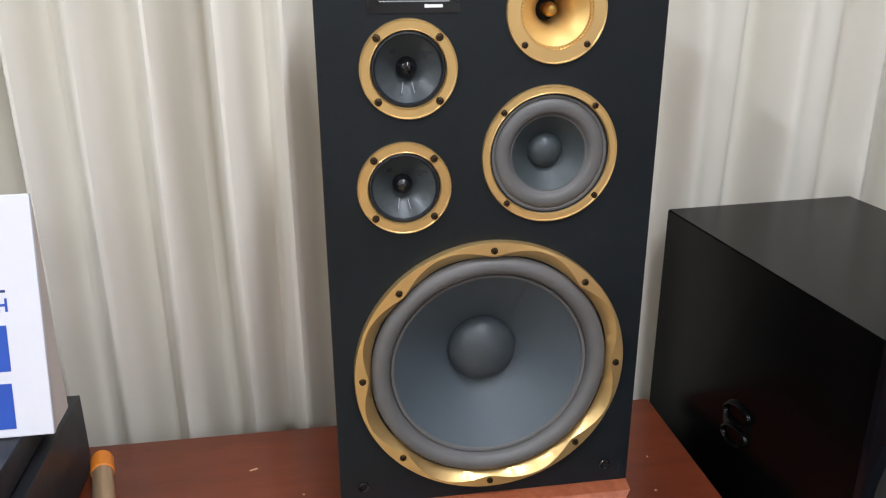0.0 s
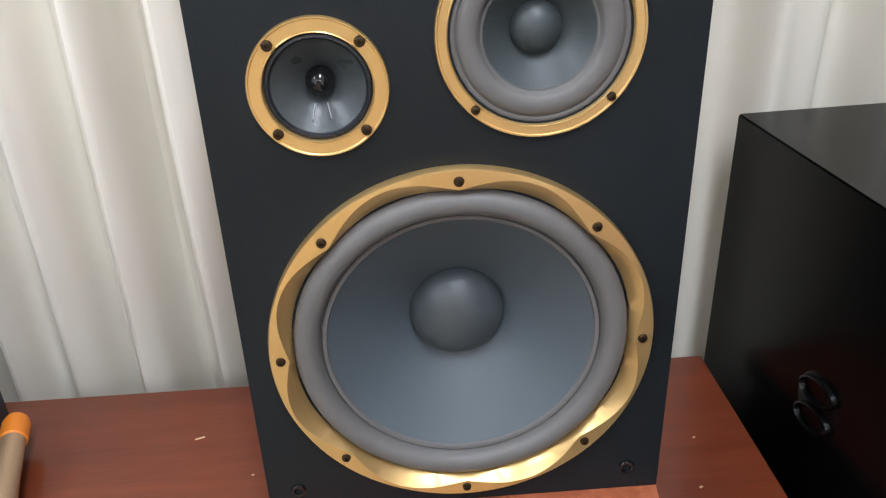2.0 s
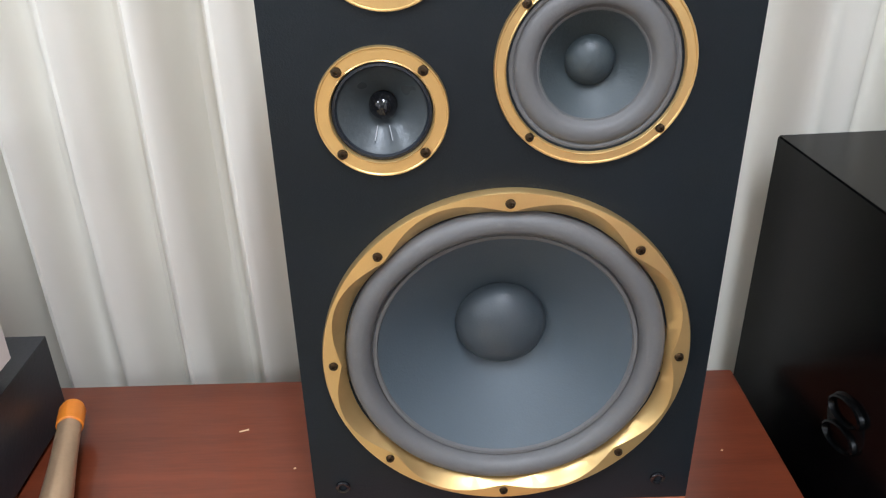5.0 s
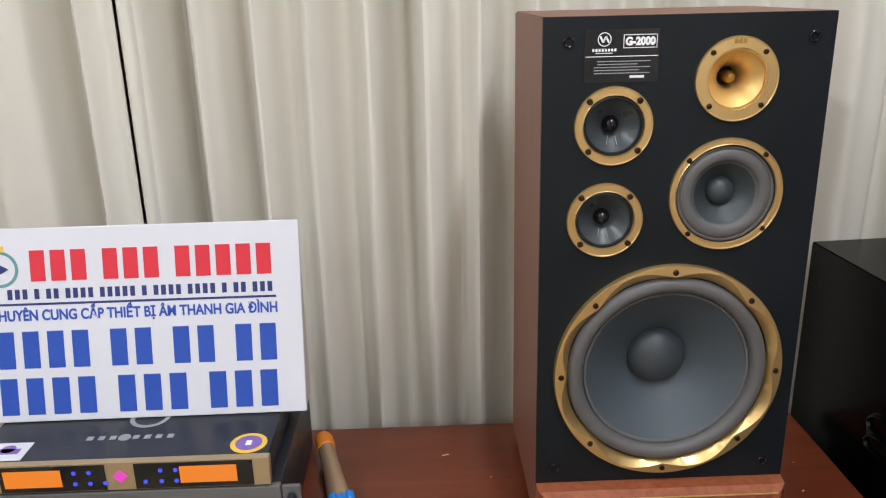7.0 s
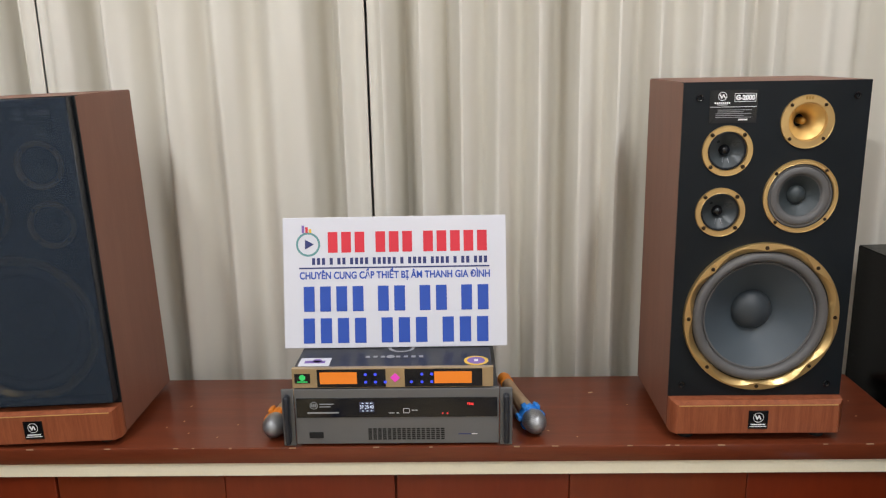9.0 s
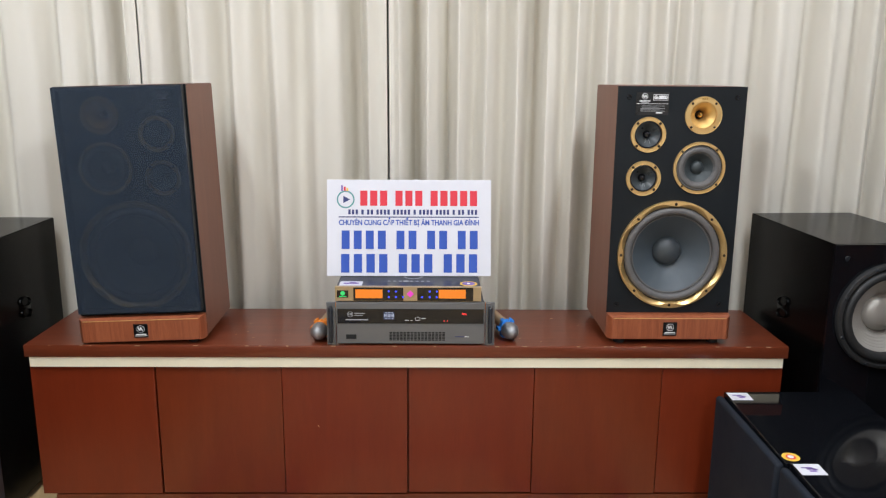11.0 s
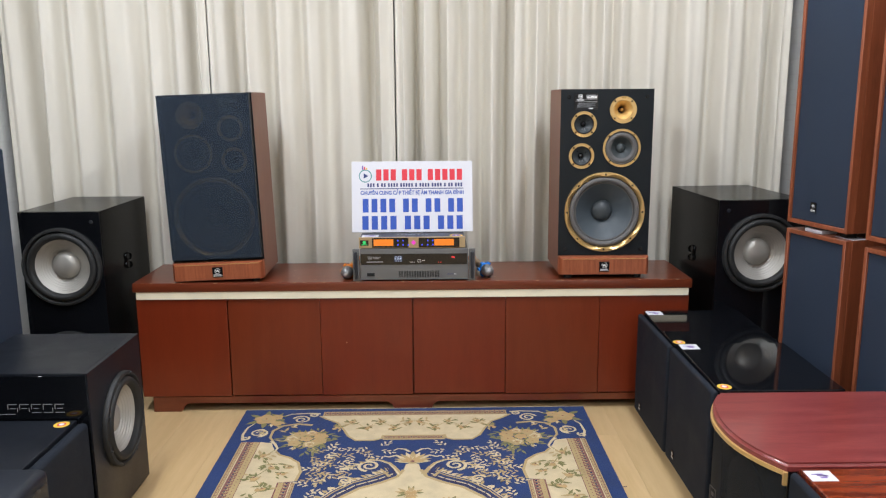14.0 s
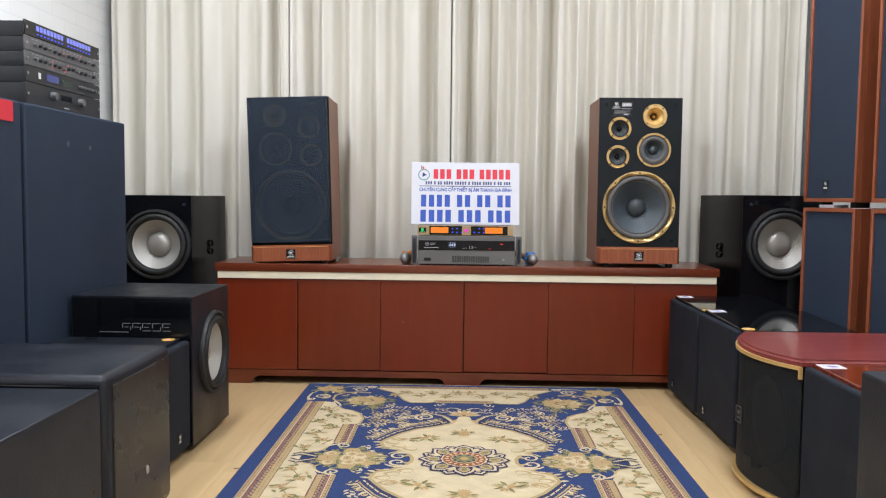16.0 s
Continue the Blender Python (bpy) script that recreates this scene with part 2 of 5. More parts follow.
CHERRY = wood("cherry_veneer", (0.17, 0.045, 0.018), (0.30, 0.085, 0.035), 0.4, stretch=(18, 18, 1.2))
TRIM_GOLD = plain("gold_trim", (0.62, 0.40, 0.15), 0.4, metal=0.3)
LCD_ORANGE = glow("lcd_orange", (1.0, 0.25, 0.008), 1.0)
LED_BLUE = glow("led_blue", (0.045, 0.08, 1.0), 1.3)
LED_LILAC = glow("led_lilac", (0.26, 0.30, 1.0), 0.9)
LED_GREEN = glow("led_green", (0.03, 0.8, 0.18), 0.9)
LED_PINK = glow("led_pink", (0.9, 0.06, 0.6), 1.0)
LED_RED = glow("led_red", (1.0, 0.04, 0.04), 1.6)
LED_WHITE = glow("led_white", (0.7, 0.8, 1.0), 1.3)
LAMP_FACE = glow("lamp_diffuser", (1.0, 0.96, 0.9), 3.0)


# ---- building helpers ----
def finish(ob, bm, material, smooth=True):
    me = bpy.data.meshes.new(ob)
    bm.to_mesh(me)
    bm.free()
    for mt in material if isinstance(material, (list, tuple)) else [material]:
        me.materials.append(mt)
    if smooth:
        me.shade_smooth()
        me.set_sharp_from_angle(angle=radians(38))
        # large straight panels stay flat, only their rounded edges are smooth
        whole = sum(p.area for p in me.polygons)
        for p in me.polygons:
            if p.area > 0.08 * whole and max(abs(c) for c in p.normal) > 0.999:
                p.use_smooth = False
    return me


def part(name, bm, material, parent=None, label="", at=None):
    ob = new(name, finish(name, bm, material))
    if parent is not None:
        ob.parent = parent
    if at is not None:
        ob.matrix_basis = at
    return tagged(ob, label)


def thing(name, label, category, at, group="", kind=""):
    ob = new(name)
    ob.matrix_basis = at
    return tagged(ob, label, category, group, kind)


def box(x0, x1, y0, y1, z0, z1, bevel=0.0, seg=2, bm=None):
    """A box between two corners with rounded edges, added to bm."""
    bm = bm or bmesh.new()
    m = Matrix.Translation(((x0 + x1) / 2, (y0 + y1) / 2, (z0 + z1) / 2)) @ Matrix.Diagonal((abs(x1 - x0), abs(y1 - y0), abs(z1 - z0), 1))
    got = bmesh.ops.create_cube(bm, size=1, matrix=m)
    if bevel:
        es = list({e for v in got["verts"] for e in v.link_edges})
        bmesh.ops.bevel(bm, geom=es, offset=bevel, segments=seg, profile=0.5, affect="EDGES")
    return bm


def lathe(profile, segs=48, wobble=None, bm=None, start=0.0):
    """A turned form about the y axis: profile holds (radius, y); the front is towards -y."""
    bm = bm or bmesh.new()
    rings = []
    for k, (r, y) in enumerate(profile):
        if r < 1e-6:
            rings.append([bm.verts.new((0, y, 0))])
            continue
        ring = []
        for i in range(segs):
            a = start + 2 * math.pi * i / segs
            rr, yy = (r, y) if wobble is None else wobble(k, r, y, a)
            ring.append(bm.verts.new((rr * math.sin(a), yy, rr * math.cos(a))))
        rings.append(ring)
    for p, q in zip(rings, rings[1:]):
        for i in range(segs):
            j = (i + 1) % segs
            if len(p) == 1 and len(q) == 1:
                continue
            if len(p) == 1:
                bm.faces.new((p[0], q[i], q[j]))
            elif len(q) == 1:
                bm.faces.new((p[i], q[0], p[j]))
            else:
                bm.faces.new((p[i], q[i], q[j], p[j]))
    bmesh.ops.recalc_face_normals(bm, faces=bm.faces)
    return bm


def rod(a, b, r0, r1=None, segs=16, bm=None):
    """A round bar from a to b."""
    bm = bm or bmesh.new()
    a, b = Vector(a), Vector(b)
    q = (b - a).to_track_quat("Z", "Y").to_matrix().to_4x4()
    bmesh.ops.create_cone(bm, cap_ends=True, segments=segs, radius1=r0, radius2=r0 if r1 is None else r1, depth=(b - a).length, matrix=Matrix.Translation((a + b) / 2) @ q)
    return bm


def prism(points, z0, z1, bm=None):
    """An upright solid over an outline in plan."""
    bm = bm or bmesh.new()
    lo = [bm.verts.new((x, y, z0)) for x, y in points]
    hi = [bm.verts.new((x, y, z1)) for x, y in points]
    bm.faces.new(list(reversed(lo)))
    bm.faces.new(hi)
    k = len(points)
    for i in range(k):
        j = (i + 1) % k
        bm.faces.new((lo[i], lo[j], hi[j], hi[i]))
    bmesh.ops.recalc_face_normals(bm, faces=bm.faces)
    return bm


def words(name, text, size, material, parent, at, thick=0.0003, width=None, label="", bold=0.0):
    """Lettering in the built-in font, centred, in the local x-y plane of the pose at."""
    cu = bpy.data.curves.new(name, "FONT")
    cu.body, cu.size, cu.extrude, cu.align_x, cu.align_y, cu.offset = text, size, thick, "CENTER", "CENTER", bold
    tmp = bpy.data.objects.new("tmp", cu)
    scene.collection.objects.link(tmp)
    me = bpy.data.meshes.new_from_object(tmp.evaluated_get(bpy.context.evaluated_depsgraph_get()))
    bpy.data.objects.remove(tmp)
    bpy.data.curves.remove(cu)
    if width:
        xs = [v.co.x for v in me.vertices]
        k = width / max(max(xs) - min(xs), 1e-6)
        for v in me.vertices:
            v.co.x *= k
    me.materials.clear()
    me.materials.append(material)
    ob = new(name, me)
    ob.parent = parent
    ob.matrix_basis = at
    return tagged(ob, label)


def facing(x, y, z):
    """A pose whose local x-y plane faces -y (towards the room)."""
    return pose(x, y, z, 90, 0, 0)


def tile(w, h, t=0.0006, cx=0.0, cy=0.0, bm=None, bevel=0.0):
    """A thin flat block in the local x-y plane."""
    return box(cx - w / 2, cx + w / 2, cy - h / 2, cy + h / 2, 0, t, bevel, bm=bm)


def round_tile(r, t=0.0006, cx=0.0, cy=0.0, bm=None, segs=28, inner=0.0):
    bm = bm or bmesh.new()
    if inner <= 0:
        bmesh.ops.create_cone(bm, cap_ends=True, segments=segs, radius1=r, radius2=r, depth=t, matrix=Matrix.Translation((cx, cy, t / 2)))
        return bm
    for i in range(segs):
        a0, a1 = 2 * math.pi * i / segs, 2 * math.pi * (i + 1) / segs
        bm.faces.new([bm.verts.new((cx + rr * math.cos(a), cy + rr * math.sin(a), t)) for rr, a in ((inner, a0), (r, a0), (r, a1), (inner, a1))])
    return bm


def holed_panel(x0, x1, z0, z1, y0, y1, holes):
    """An upright panel with round openings through it: holes holds (x, z, radius)."""
    bm = bmesh.new()
    edges = []

    def loop(pts):
        vs = [bm.verts.new((x, y0, z)) for x, z in pts]
        edges.extend(bm.edges.new((vs[i], vs[(i + 1) % len(vs)])) for i in range(len(vs)))

    loop([(x0, z0), (x1, z0), (x1, z1), (x0, z1)])
    for x, z, r in holes:
        loop([(x + r * math.cos(2 * math.pi * i / 40), z + r * math.sin(2 * math.pi * i / 40)) for i in range(40)])
    bmesh.ops.triangle_fill(bm, use_beauty=True, use_dissolve=False, edges=edges, normal=(0, -1, 0))
    inside = [f for f in bm.faces if any((f.calc_center_median().x - x) ** 2 + (f.calc_center_median().z - z) ** 2 < (r * 0.97) ** 2 and all((v.co.x - x) ** 2 + (v.co.z - z) ** 2 < (r * 1.01) ** 2 for v in f.verts) for x, z, r in holes)]
    bmesh.ops.delete(bm, geom=inside, context="FACES_ONLY")
    ex = bmesh.ops.extrude_face_region(bm, geom=list(bm.faces), use_keep_orig=True)
    bmesh.ops.translate(bm, vec=(0, y1 - y0, 0), verts=[v for v in ex["geom"] if isinstance(v, bmesh.types.BMVert)])
    bmesh.ops.recalc_face_normals(bm, faces=bm.faces)
    return bm


def shell(x0, x1, y0, y1, z0, z1, wall=0.015):
    """A cabinet open at its front (-y), with board thickness."""
    bm = bmesh.new()
    o = [(x0, z0), (x1, z0), (x1, z1), (x0, z1)]
    i = [(x0 + wall, z0 + wall), (x1 - wall, z0 + wall), (x1 - wall, z1 - wall), (x0 + wall, z1 - wall)]
    of, ob = [bm.verts.new((x, y0, z)) for x, z in o], [bm.verts.new((x, y1, z)) for x, z in o]
    nf, nb = [bm.verts.new((x, y0, z)) for x, z in i], [bm.verts.new((x, y1 - wall, z)) for x, z in i]
    for k in range(4):
        j = (k + 1) % 4
        bm.faces.new((of[k], of[j], ob[j], ob[k]))
        bm.faces.new((of[j], of[k], nf[k], nf[j]))
        bm.faces.new((nf[j], nf[k], nb[k], nb[j]))
    bm.faces.new(ob)
    bm.faces.new(nb)
    bmesh.ops.recalc_face_normals(bm, faces=bm.faces)
    outer = [e for e in bm.edges if sum(v in of or v in ob for v in e.verts) == 2]
    bmesh.ops.bevel(bm, geom=outer, offset=0.002, segments=2, affect="EDGES")
    return bm


# ---- the room ----
XL, XR, YN, YS = -1.80, 1.75, 0.66, -5.6


def structure(name, bm, material, label, category="wall"):
    return tagged(part(name, bm, material), label, category, kind="structure")


structure("wall_north", box(XL - 0.12, XR + 0.12, YN, YN + 0.12, 0, CEIL), WALL, "plain white wall behind the pleated curtains")
# South wall is out of view; its grey only lowers the bounced light.
structure("wall_south", box(XL - 0.12, XR + 0.12, YS - 0.12, YS, 0, CEIL), BOUNCE_GREY, "unseen wall closing the room, toned grey to cut bounced light")
structure("wall_west", box(XL - 0.12, XL, YS, YN, 0, CEIL), BRICK, "white painted brick side wall")
structure("wall_east", box(XR, XR + 0.12, YS, YN, 0, CEIL), BRICK, "white painted brick side wall")
structure("ceiling", box(XL - 0.12, XR + 0.12, YS - 0.12, YN + 0.12, CEIL, CEIL + 0.1), CEILING, "plain white ceiling", "ceiling")
floor = structure("floor", box(XL - 0.12, XR + 0.12, YS - 0.12, YN + 0.12, -0.12, -0.008), RAW_WOOD, "pale oak laminate plank floor", "floor")


def ceiling_light(x, y):
    t = thing("ceiling_light", "assumed long white ceiling batten light out of view, switched on", "light", pose(x, y, CEIL), "ceiling lights")
    b = bmesh.new()
    for x0, x1, y0, y1 in ((-0.10, -0.08, -0.62, 0.62), (0.08, 0.10, -0.62, 0.62), (-0.08, 0.08, -0.62, -0.59), (-0.08, 0.08, 0.59, 0.62)):
        box(x0, x1, y0, y1, -0.06, 0, bm=b)
    part("frame", b, WALL, t)
    part("diffuser", box(-0.08, 0.08, -0.59, 0.59, -0.045, -0.03), LAMP_FACE, t, "glowing white diffuser")


for lx, ly, lw in LAMPS:
    ceiling_light(lx, ly)


# ---- curtains ----
def curtain(x0, x1, seed, label, valleys, sharp):
    """Heavy cloth in soft upright folds: valleys gives where the cloth falls back, sharp which of them are deep and narrow."""
    rnd = random.Random(seed)
    ends = [x0] + list(valleys) + [x1]
    knots = []

    def knot(x, y):
        knots.append((x, y, rnd.uniform(-1, 1), rnd.uniform(-1, 1)))

    for i, v in enumerate(ends):
        deep = v in sharp
        if 0 < i < len(ends) - 1:
            back = 0.066 if deep else rnd.choice((rnd.uniform(0.008, 0.022), rnd.uniform(0.028, 0.050)))
            knot(v - (0.020 if deep else 0.012), back)
            knot(v + (0.004 if deep else 0.003), back)
        else:
            knots.append((v, 0.0, 0.0, 0.0))
        if i < len(ends) - 1:
            gap = ends[i + 1] - v
            front = -min(0.052, 0.022 + 0.36 * gap)
            knot(v + gap * rnd.uniform(0.27, 0.33), front)
            if gap > 0.15:
                knot(v + gap * 0.50, front + rnd.uniform(0.010, 0.020))
                knot(v + gap * 0.68, front * rnd.uniform(0.45, 0.8))
            else:
                knot(v + gap * 0.60, front * rnd.uniform(0.45, 0.75))
    nx, nz = int((x1 - x0) / 0.0055), 50
    bm = bmesh.new()
    rows = []
    for j in range(nz + 1):
        z = 0.02 + (CEIL - 0.08) * j / nz
        s = (z - 1.1) / 1.4
        pts = [(kx + 0.010 * d1 * s + 0.004 * math.sin(3.1 * z + 5 * d2), ky * (1.0 - 0.10 * s + 0.30 * d2 * s)) for kx, ky, d1, d2 in knots]
        prof, i = [], 0
        for c in range(nx + 1):
            px = x0 + (x1 - x0) * c / nx
            while i < len(pts) - 2 and pts[i + 1][0] < px:
                i += 1
            (ax, ay), (bx, by) = pts[i], pts[i + 1]
            u = min(max((px - ax) / max(bx - ax, 1e-4), 0), 1)
            u = u * u * (3 - 2 * u)
            prof.append(ay + (by - ay) * u)
        # the cloth's stiffness rounds every fold
        wide = np.array([1, 2, 3, 2, 1]) / 9
        soft = np.convolve(np.pad(prof, 2, mode="edge"), wide, mode="valid")
        row = []
        for c in range(nx + 1):
            px = x0 + (x1 - x0) * c / nx
            y = 0.488 + soft[c] + 0.008 * noise.noise(Vector((px * 8, z * 1.2, seed))) + 0.0016 * noise.noise(Vector((px * 26 + 1.4 * z, z * 0.6, seed + 4)))
            near = min(px - x0, x1 - px)
            if near < 0.03:
                y = 0.458 + (y - 0.458) * (near / 0.03) ** 2
            row.append(bm.verts.new((px, min(y, YN - 0.02), z)))
        rows.append(row)
    for p, q in zip(rows, rows[1:]):
        for i in range(nx):
            bm.faces.new((p[i], p[i + 1], q[i + 1], q[i]))
    ob = new("curtain", finish("curtain", bm, CURTAIN))
    ob.data.shade_smooth()
    sol = ob.modifiers.new("thick", "SOLIDIFY")
    sol.thickness = 0.002
    tagged(ob, label, "curtain", "pleated curtains")
    return ob


curtain(-1.755, -0.864, 11, "pale greige pleated full-length curtain hanging in soft folds", (-1.617, -1.495, -1.345, -1.147, -1.03, -0.925), (-0.925, -1.617))
curtain(-0.859, -0.056, 5, "pale greige pleated full-length curtain hanging in soft folds", (-0.735, -0.595, -0.458, -0.345, -0.147), (-0.735, -0.147))
curtain(-0.0495, 1.675, 23, "wide pale greige pleated full-length curtain hanging in soft folds", (0.045, 0.15, 0.235, 0.335, 0.437, 0.535, 0.63, 0.724, 0.83, 0.91, 1.0, 1.177, 1.345, 1.505, 1.61), (0.045, 0.437))
rail = thing("curtain_rail", "white ceiling curtain track above the curtains", "curtain rail", pose(0, 0.475, CEIL))
part("track", box(-1.76, 1.68, -0.02, 0.02, -0.035, 0, 0.004), WALL, rail)


# ---- sideboard ----
TOP = 0.548


def sideboard():
    x0, x1, yb = -1.094, 1.148, 0.364
    t = thing("sideboard", "long mahogany-stained sideboard with six flat doors and scalloped base", "sideboard", pose(0, 0, 0))
    part("top_board", box(x0, x1, -0.010, yb, TOP - 0.037, TOP, 0.003), MAHOGANY, t, "worn mahogany top board with chipped edge")
    part("cream_strip", box(x0 + 0.012, x1 - 0.012, -0.005, 0.02, TOP - 0.068, TOP - 0.038), CREAM, t, "cream strip under the top")
    part("carcass", box(x0 + 0.015, x1 - 0.015, 0.024, yb - 0.005, 0.062, TOP - 0.039, 0.002), DOOR_WOOD, t)
    seams = (-1.088, -0.721, -0.350, 0.026, 0.401, 0.782, 1.143)
    for i in range(6):
        drop = (0.0, 0.002, 0.001, 0.003, 0.0, 0.002)[i]
        g = 0.004 if i in (0, 2) else 0.0009
        d = part("door", box(seams[i] + 0.0006, seams[i + 1] - g, 0.003 + drop, 0.022, 0.066 + drop, TOP - 0.069 - drop, 0.002), DOOR_BROWN if i in (1, 4) else DOOR_WOOD, t)
        if i in (2, 3):
            part("scratch", box(-0.003, 0.003, -0.0006, 0, -0.001, 0.001), RAW_WOOD, d, "pale scratch", pose((-0.245, 0.53)[i - 2], 0.003 + drop, (0.29, 0.315)[i - 2], 0, 60, 0))
    # base rail with bracket feet
    rail_pts = []
    feet = ((x0 + 0.045, x0 + 0.16), (-0.055, 0.095), (x1 - 0.16, x1 - 0.045))
    for a, b in feet:
        rail_pts += [(a - 0.03 if a > x0 + 0.1 else a, 0.036), (a - 0.012 if a > x0 + 0.1 else a, 0.025), (a, 0.0), (b, 0.0), (b + 0.012 if b < x1 - 0.1 else b, 0.025), (b + 0.03 if b < x1 - 0.1 else b, 0.036)]
    bm = bmesh.new()
    fr = [bm.verts.new((x, 0.004, z)) for x, z in rail_pts] + [bm.verts.new((x1 - 0.045, 0.004, 0.063)), bm.verts.new((x0 + 0.045, 0.004, 0.063))]
    f = bm.faces.new(fr)
    ex = bmesh.ops.extrude_face_region(bm, geom=[f])
    bmesh.ops.translate(bm, vec=(0, 0.022, 0), verts=[v for v in ex["geom"] if isinstance(v, bmesh.types.BMVert)])
    bmesh.ops.recalc_face_normals(bm, faces=bm.faces)
    part("base_rail", bm, MAHOGANY, t)
    for x in (x0 + 0.06, x1 - 0.09):
        part("rear_foot", box(x, x + 0.03, yb - 0.06, yb - 0.02, 0, 0.062), MAHOGANY, t)
    rnd = random.Random(4)
    for x in (-1.02, -0.93, -0.90, -0.77, -0.60, -0.45, -0.41, -0.33, -0.20, -0.02, 0.10, 0.28, 0.36, 0.52, 0.60, 0.62, 0.71, 0.93, 1.02, 1.08):
        part("edge_chip", box(x, x + rnd.uniform(0.003, 0.016), -0.0104, -0.0085, TOP - rnd.uniform(0.0012, 0.0024), TOP + 0.0002), CHIP, t, "pale chip in the front edge")
    for x, y, w, a in ((0.485, 0.261, 0.012, 20), (0.36, 0.06, 0.004, 0), (1.06, 0.12, 0.004, 30), (1.08, 0.2, 0.003, 50), (0.56, 0.19, 0.003, 10), (0.42, 0.03, 0.004, 70), (-0.47, 0.12, 0.005, 60), (-0.44, 0.06, 0.003, 20), (-0.50, 0.09, 0.003, 80), (-0.37, 0.04, 0.003, 0), (-0.48, 0.20, 0.006, 70), (-0.34, 0.10, 0.003, 40)):
        part("scratch", box(-w / 2, w / 2, -0.0012, 0.0012, 0, 0.0006), RAW_WOOD, t, "pale scratch on the top", pose(x, y, TOP + 0.0003, 0, 0, a))
    return t


sideboard()


# ---- floor-standing hi-fi speakers on the sideboard ----
def screws(parent, n, r, y, first=0.0, size=0.0042):
    for i in range(n):
        a = first + 2 * math.pi * i / n
        bm = lathe([(0, -0.0005), (size * 0.35, -0.0005), (size * 0.4, -0.0024), (size * 0.85, -0.002), (size, 0.0)], 12)
        part("screw", bm, SCREW, parent, at=pose(r * math.sin(a), y, r * math.cos(a)))


def woofer_unit(cab, x, z):
    """Large bass driver with a gold cast ring whose inner edge is scalloped between eight screws."""
    def scallop(k, r, y, a):
        u = 0.5 - 0.5 * math.cos(8 * a)
        u = u ** 0.6
        if k == 3:
            return 0.1435 + 0.0125 * u, y
        if k == 4:
            return 0.1415 + 0.0015 * u, y + 0.006 * u
        return r, y
    ring = part("woofer", lathe([(0.1600, 0.0), (0.1600, -0.011), (0.1590, -0.0128), (0.1435, -0.0132), (0.1415, -0.0095), (0.1400, 0.006)], 128, scallop), GOLD, cab, "gold cast ring of a large bass driver", pose(x, 0, z))
    arc = [(0.1405, -0.002)] + [(0.1295 + 0.0105 * math.cos(t), -0.002 - 0.0095 * math.sin(t)) for t in np.linspace(0.15, math.pi - 0.1, 10)] + [(0.1180, 0.0015), (0.1165, -0.0008), (0.1135, -0.0004), (0.1125, 0.0025)]
    part("surround", lathe(arc, 64), SURROUND, ring, "grey-brown rubber surround")
    part("cone", lathe([(0.1145, 0.001), (0.110, 0.004), (0.075, 0.030), (0.038, 0.055)], 64), CONE, ring, "matt slate-grey cone")
    cap = [(0.0425 * math.sin(t), 0.051 - 0.026 * math.cos(t)) for t in np.linspace(0, math.pi / 2, 10)]
    part("dust_cap", lathe(cap, 40), CAP, ring, "grey domed dust cap")
    screws(ring, 8, 0.1505, -0.0131)
    return ring


def mid_unit(cab, x, z):
    ring = part("midrange", lathe([(0.0750, 0.0), (0.0750, -0.0045), (0.0743, -0.0062), (0.0733, -0.0062), (0.0726, -0.0052), (0.0672, -0.0052), (0.0664, -0.0060), (0.0656, -0.0050), (0.0650, 0.004)], 64), GOLD, cab, "gold ring of a midrange driver", pose(x, 0, z))
    arc = [(0.0655, -0.001), (0.0640, -0.0020), (0.0615, -0.0022), (0.0600, -0.0012)] + [(0.0520 + 0.0078 * math.cos(t), -0.001 - 0.0042 * math.sin(t)) for t in np.linspace(0.15, math.pi - 0.1, 9)] + [(0.0425, 0.0010), (0.0405, 0.0015)]
    part("surround", lathe(arc, 48), SURROUND, ring, "grey rubber surround")
    part("cone", lathe([(0.0412, 0.001), (0.0395, 0.003), (0.017, 0.021)], 48), CONE_MID, ring, "grey paper cone")
    part("dust_cap", lathe([(0.0195 * math.sin(t), 0.0205 - 0.014 * math.cos(t)) for t in np.linspace(0, math.pi / 2, 8)], 32), CONE_MID, ring)
    screws(ring, 4, 0.0700, -0.0055, math.pi / 4 - 0.05, 0.0036)
    return ring


def small_unit(cab, x, z):
    ring = part("small_driver", lathe([(0.0505, 0.0), (0.0505, -0.0042), (0.0498, -0.0060), (0.0489, -0.0060), (0.0482, -0.0052), (0.0402, -0.0052), (0.0394, -0.0060), (0.0386, -0.0048), (0.0380, 0.004)], 56), GOLD, cab, "gold ring of a small cone driver", pose(x, 0, z))
    arc = [(0.0385, -0.001), (0.0375, -0.003), (0.0355, -0.0035), (0.034, -0.001)]
    part("surround", lathe(arc, 40), SATIN_BLACK, ring)
    part("cone", lathe([(0.0345, -0.001), (0.033, 0.001), (0.011, 0.019)], 40), BLACK_CONE, ring, "dark paper cone")
    part("dust_cap", lathe([(0.0112 * math.sin(t), 0.0175 - 0.0125 * math.cos(t)) for t in np.linspace(0, math.pi / 2, 8)], 28), GLOSS_BLACK, ring, "shiny black dome")
    for x in (-0.0045, 0.0045):
        part("lead_wire", rod((x, 0.0085, -0.014), (x * 1.5, 0.0035, -0.0245), 0.0004, segs=6), PRINT_GREY, ring, "fine pale lead wire")
    screws(ring, 4, 0.0448, -0.0055, math.pi / 4, 0.0042)
    return ring


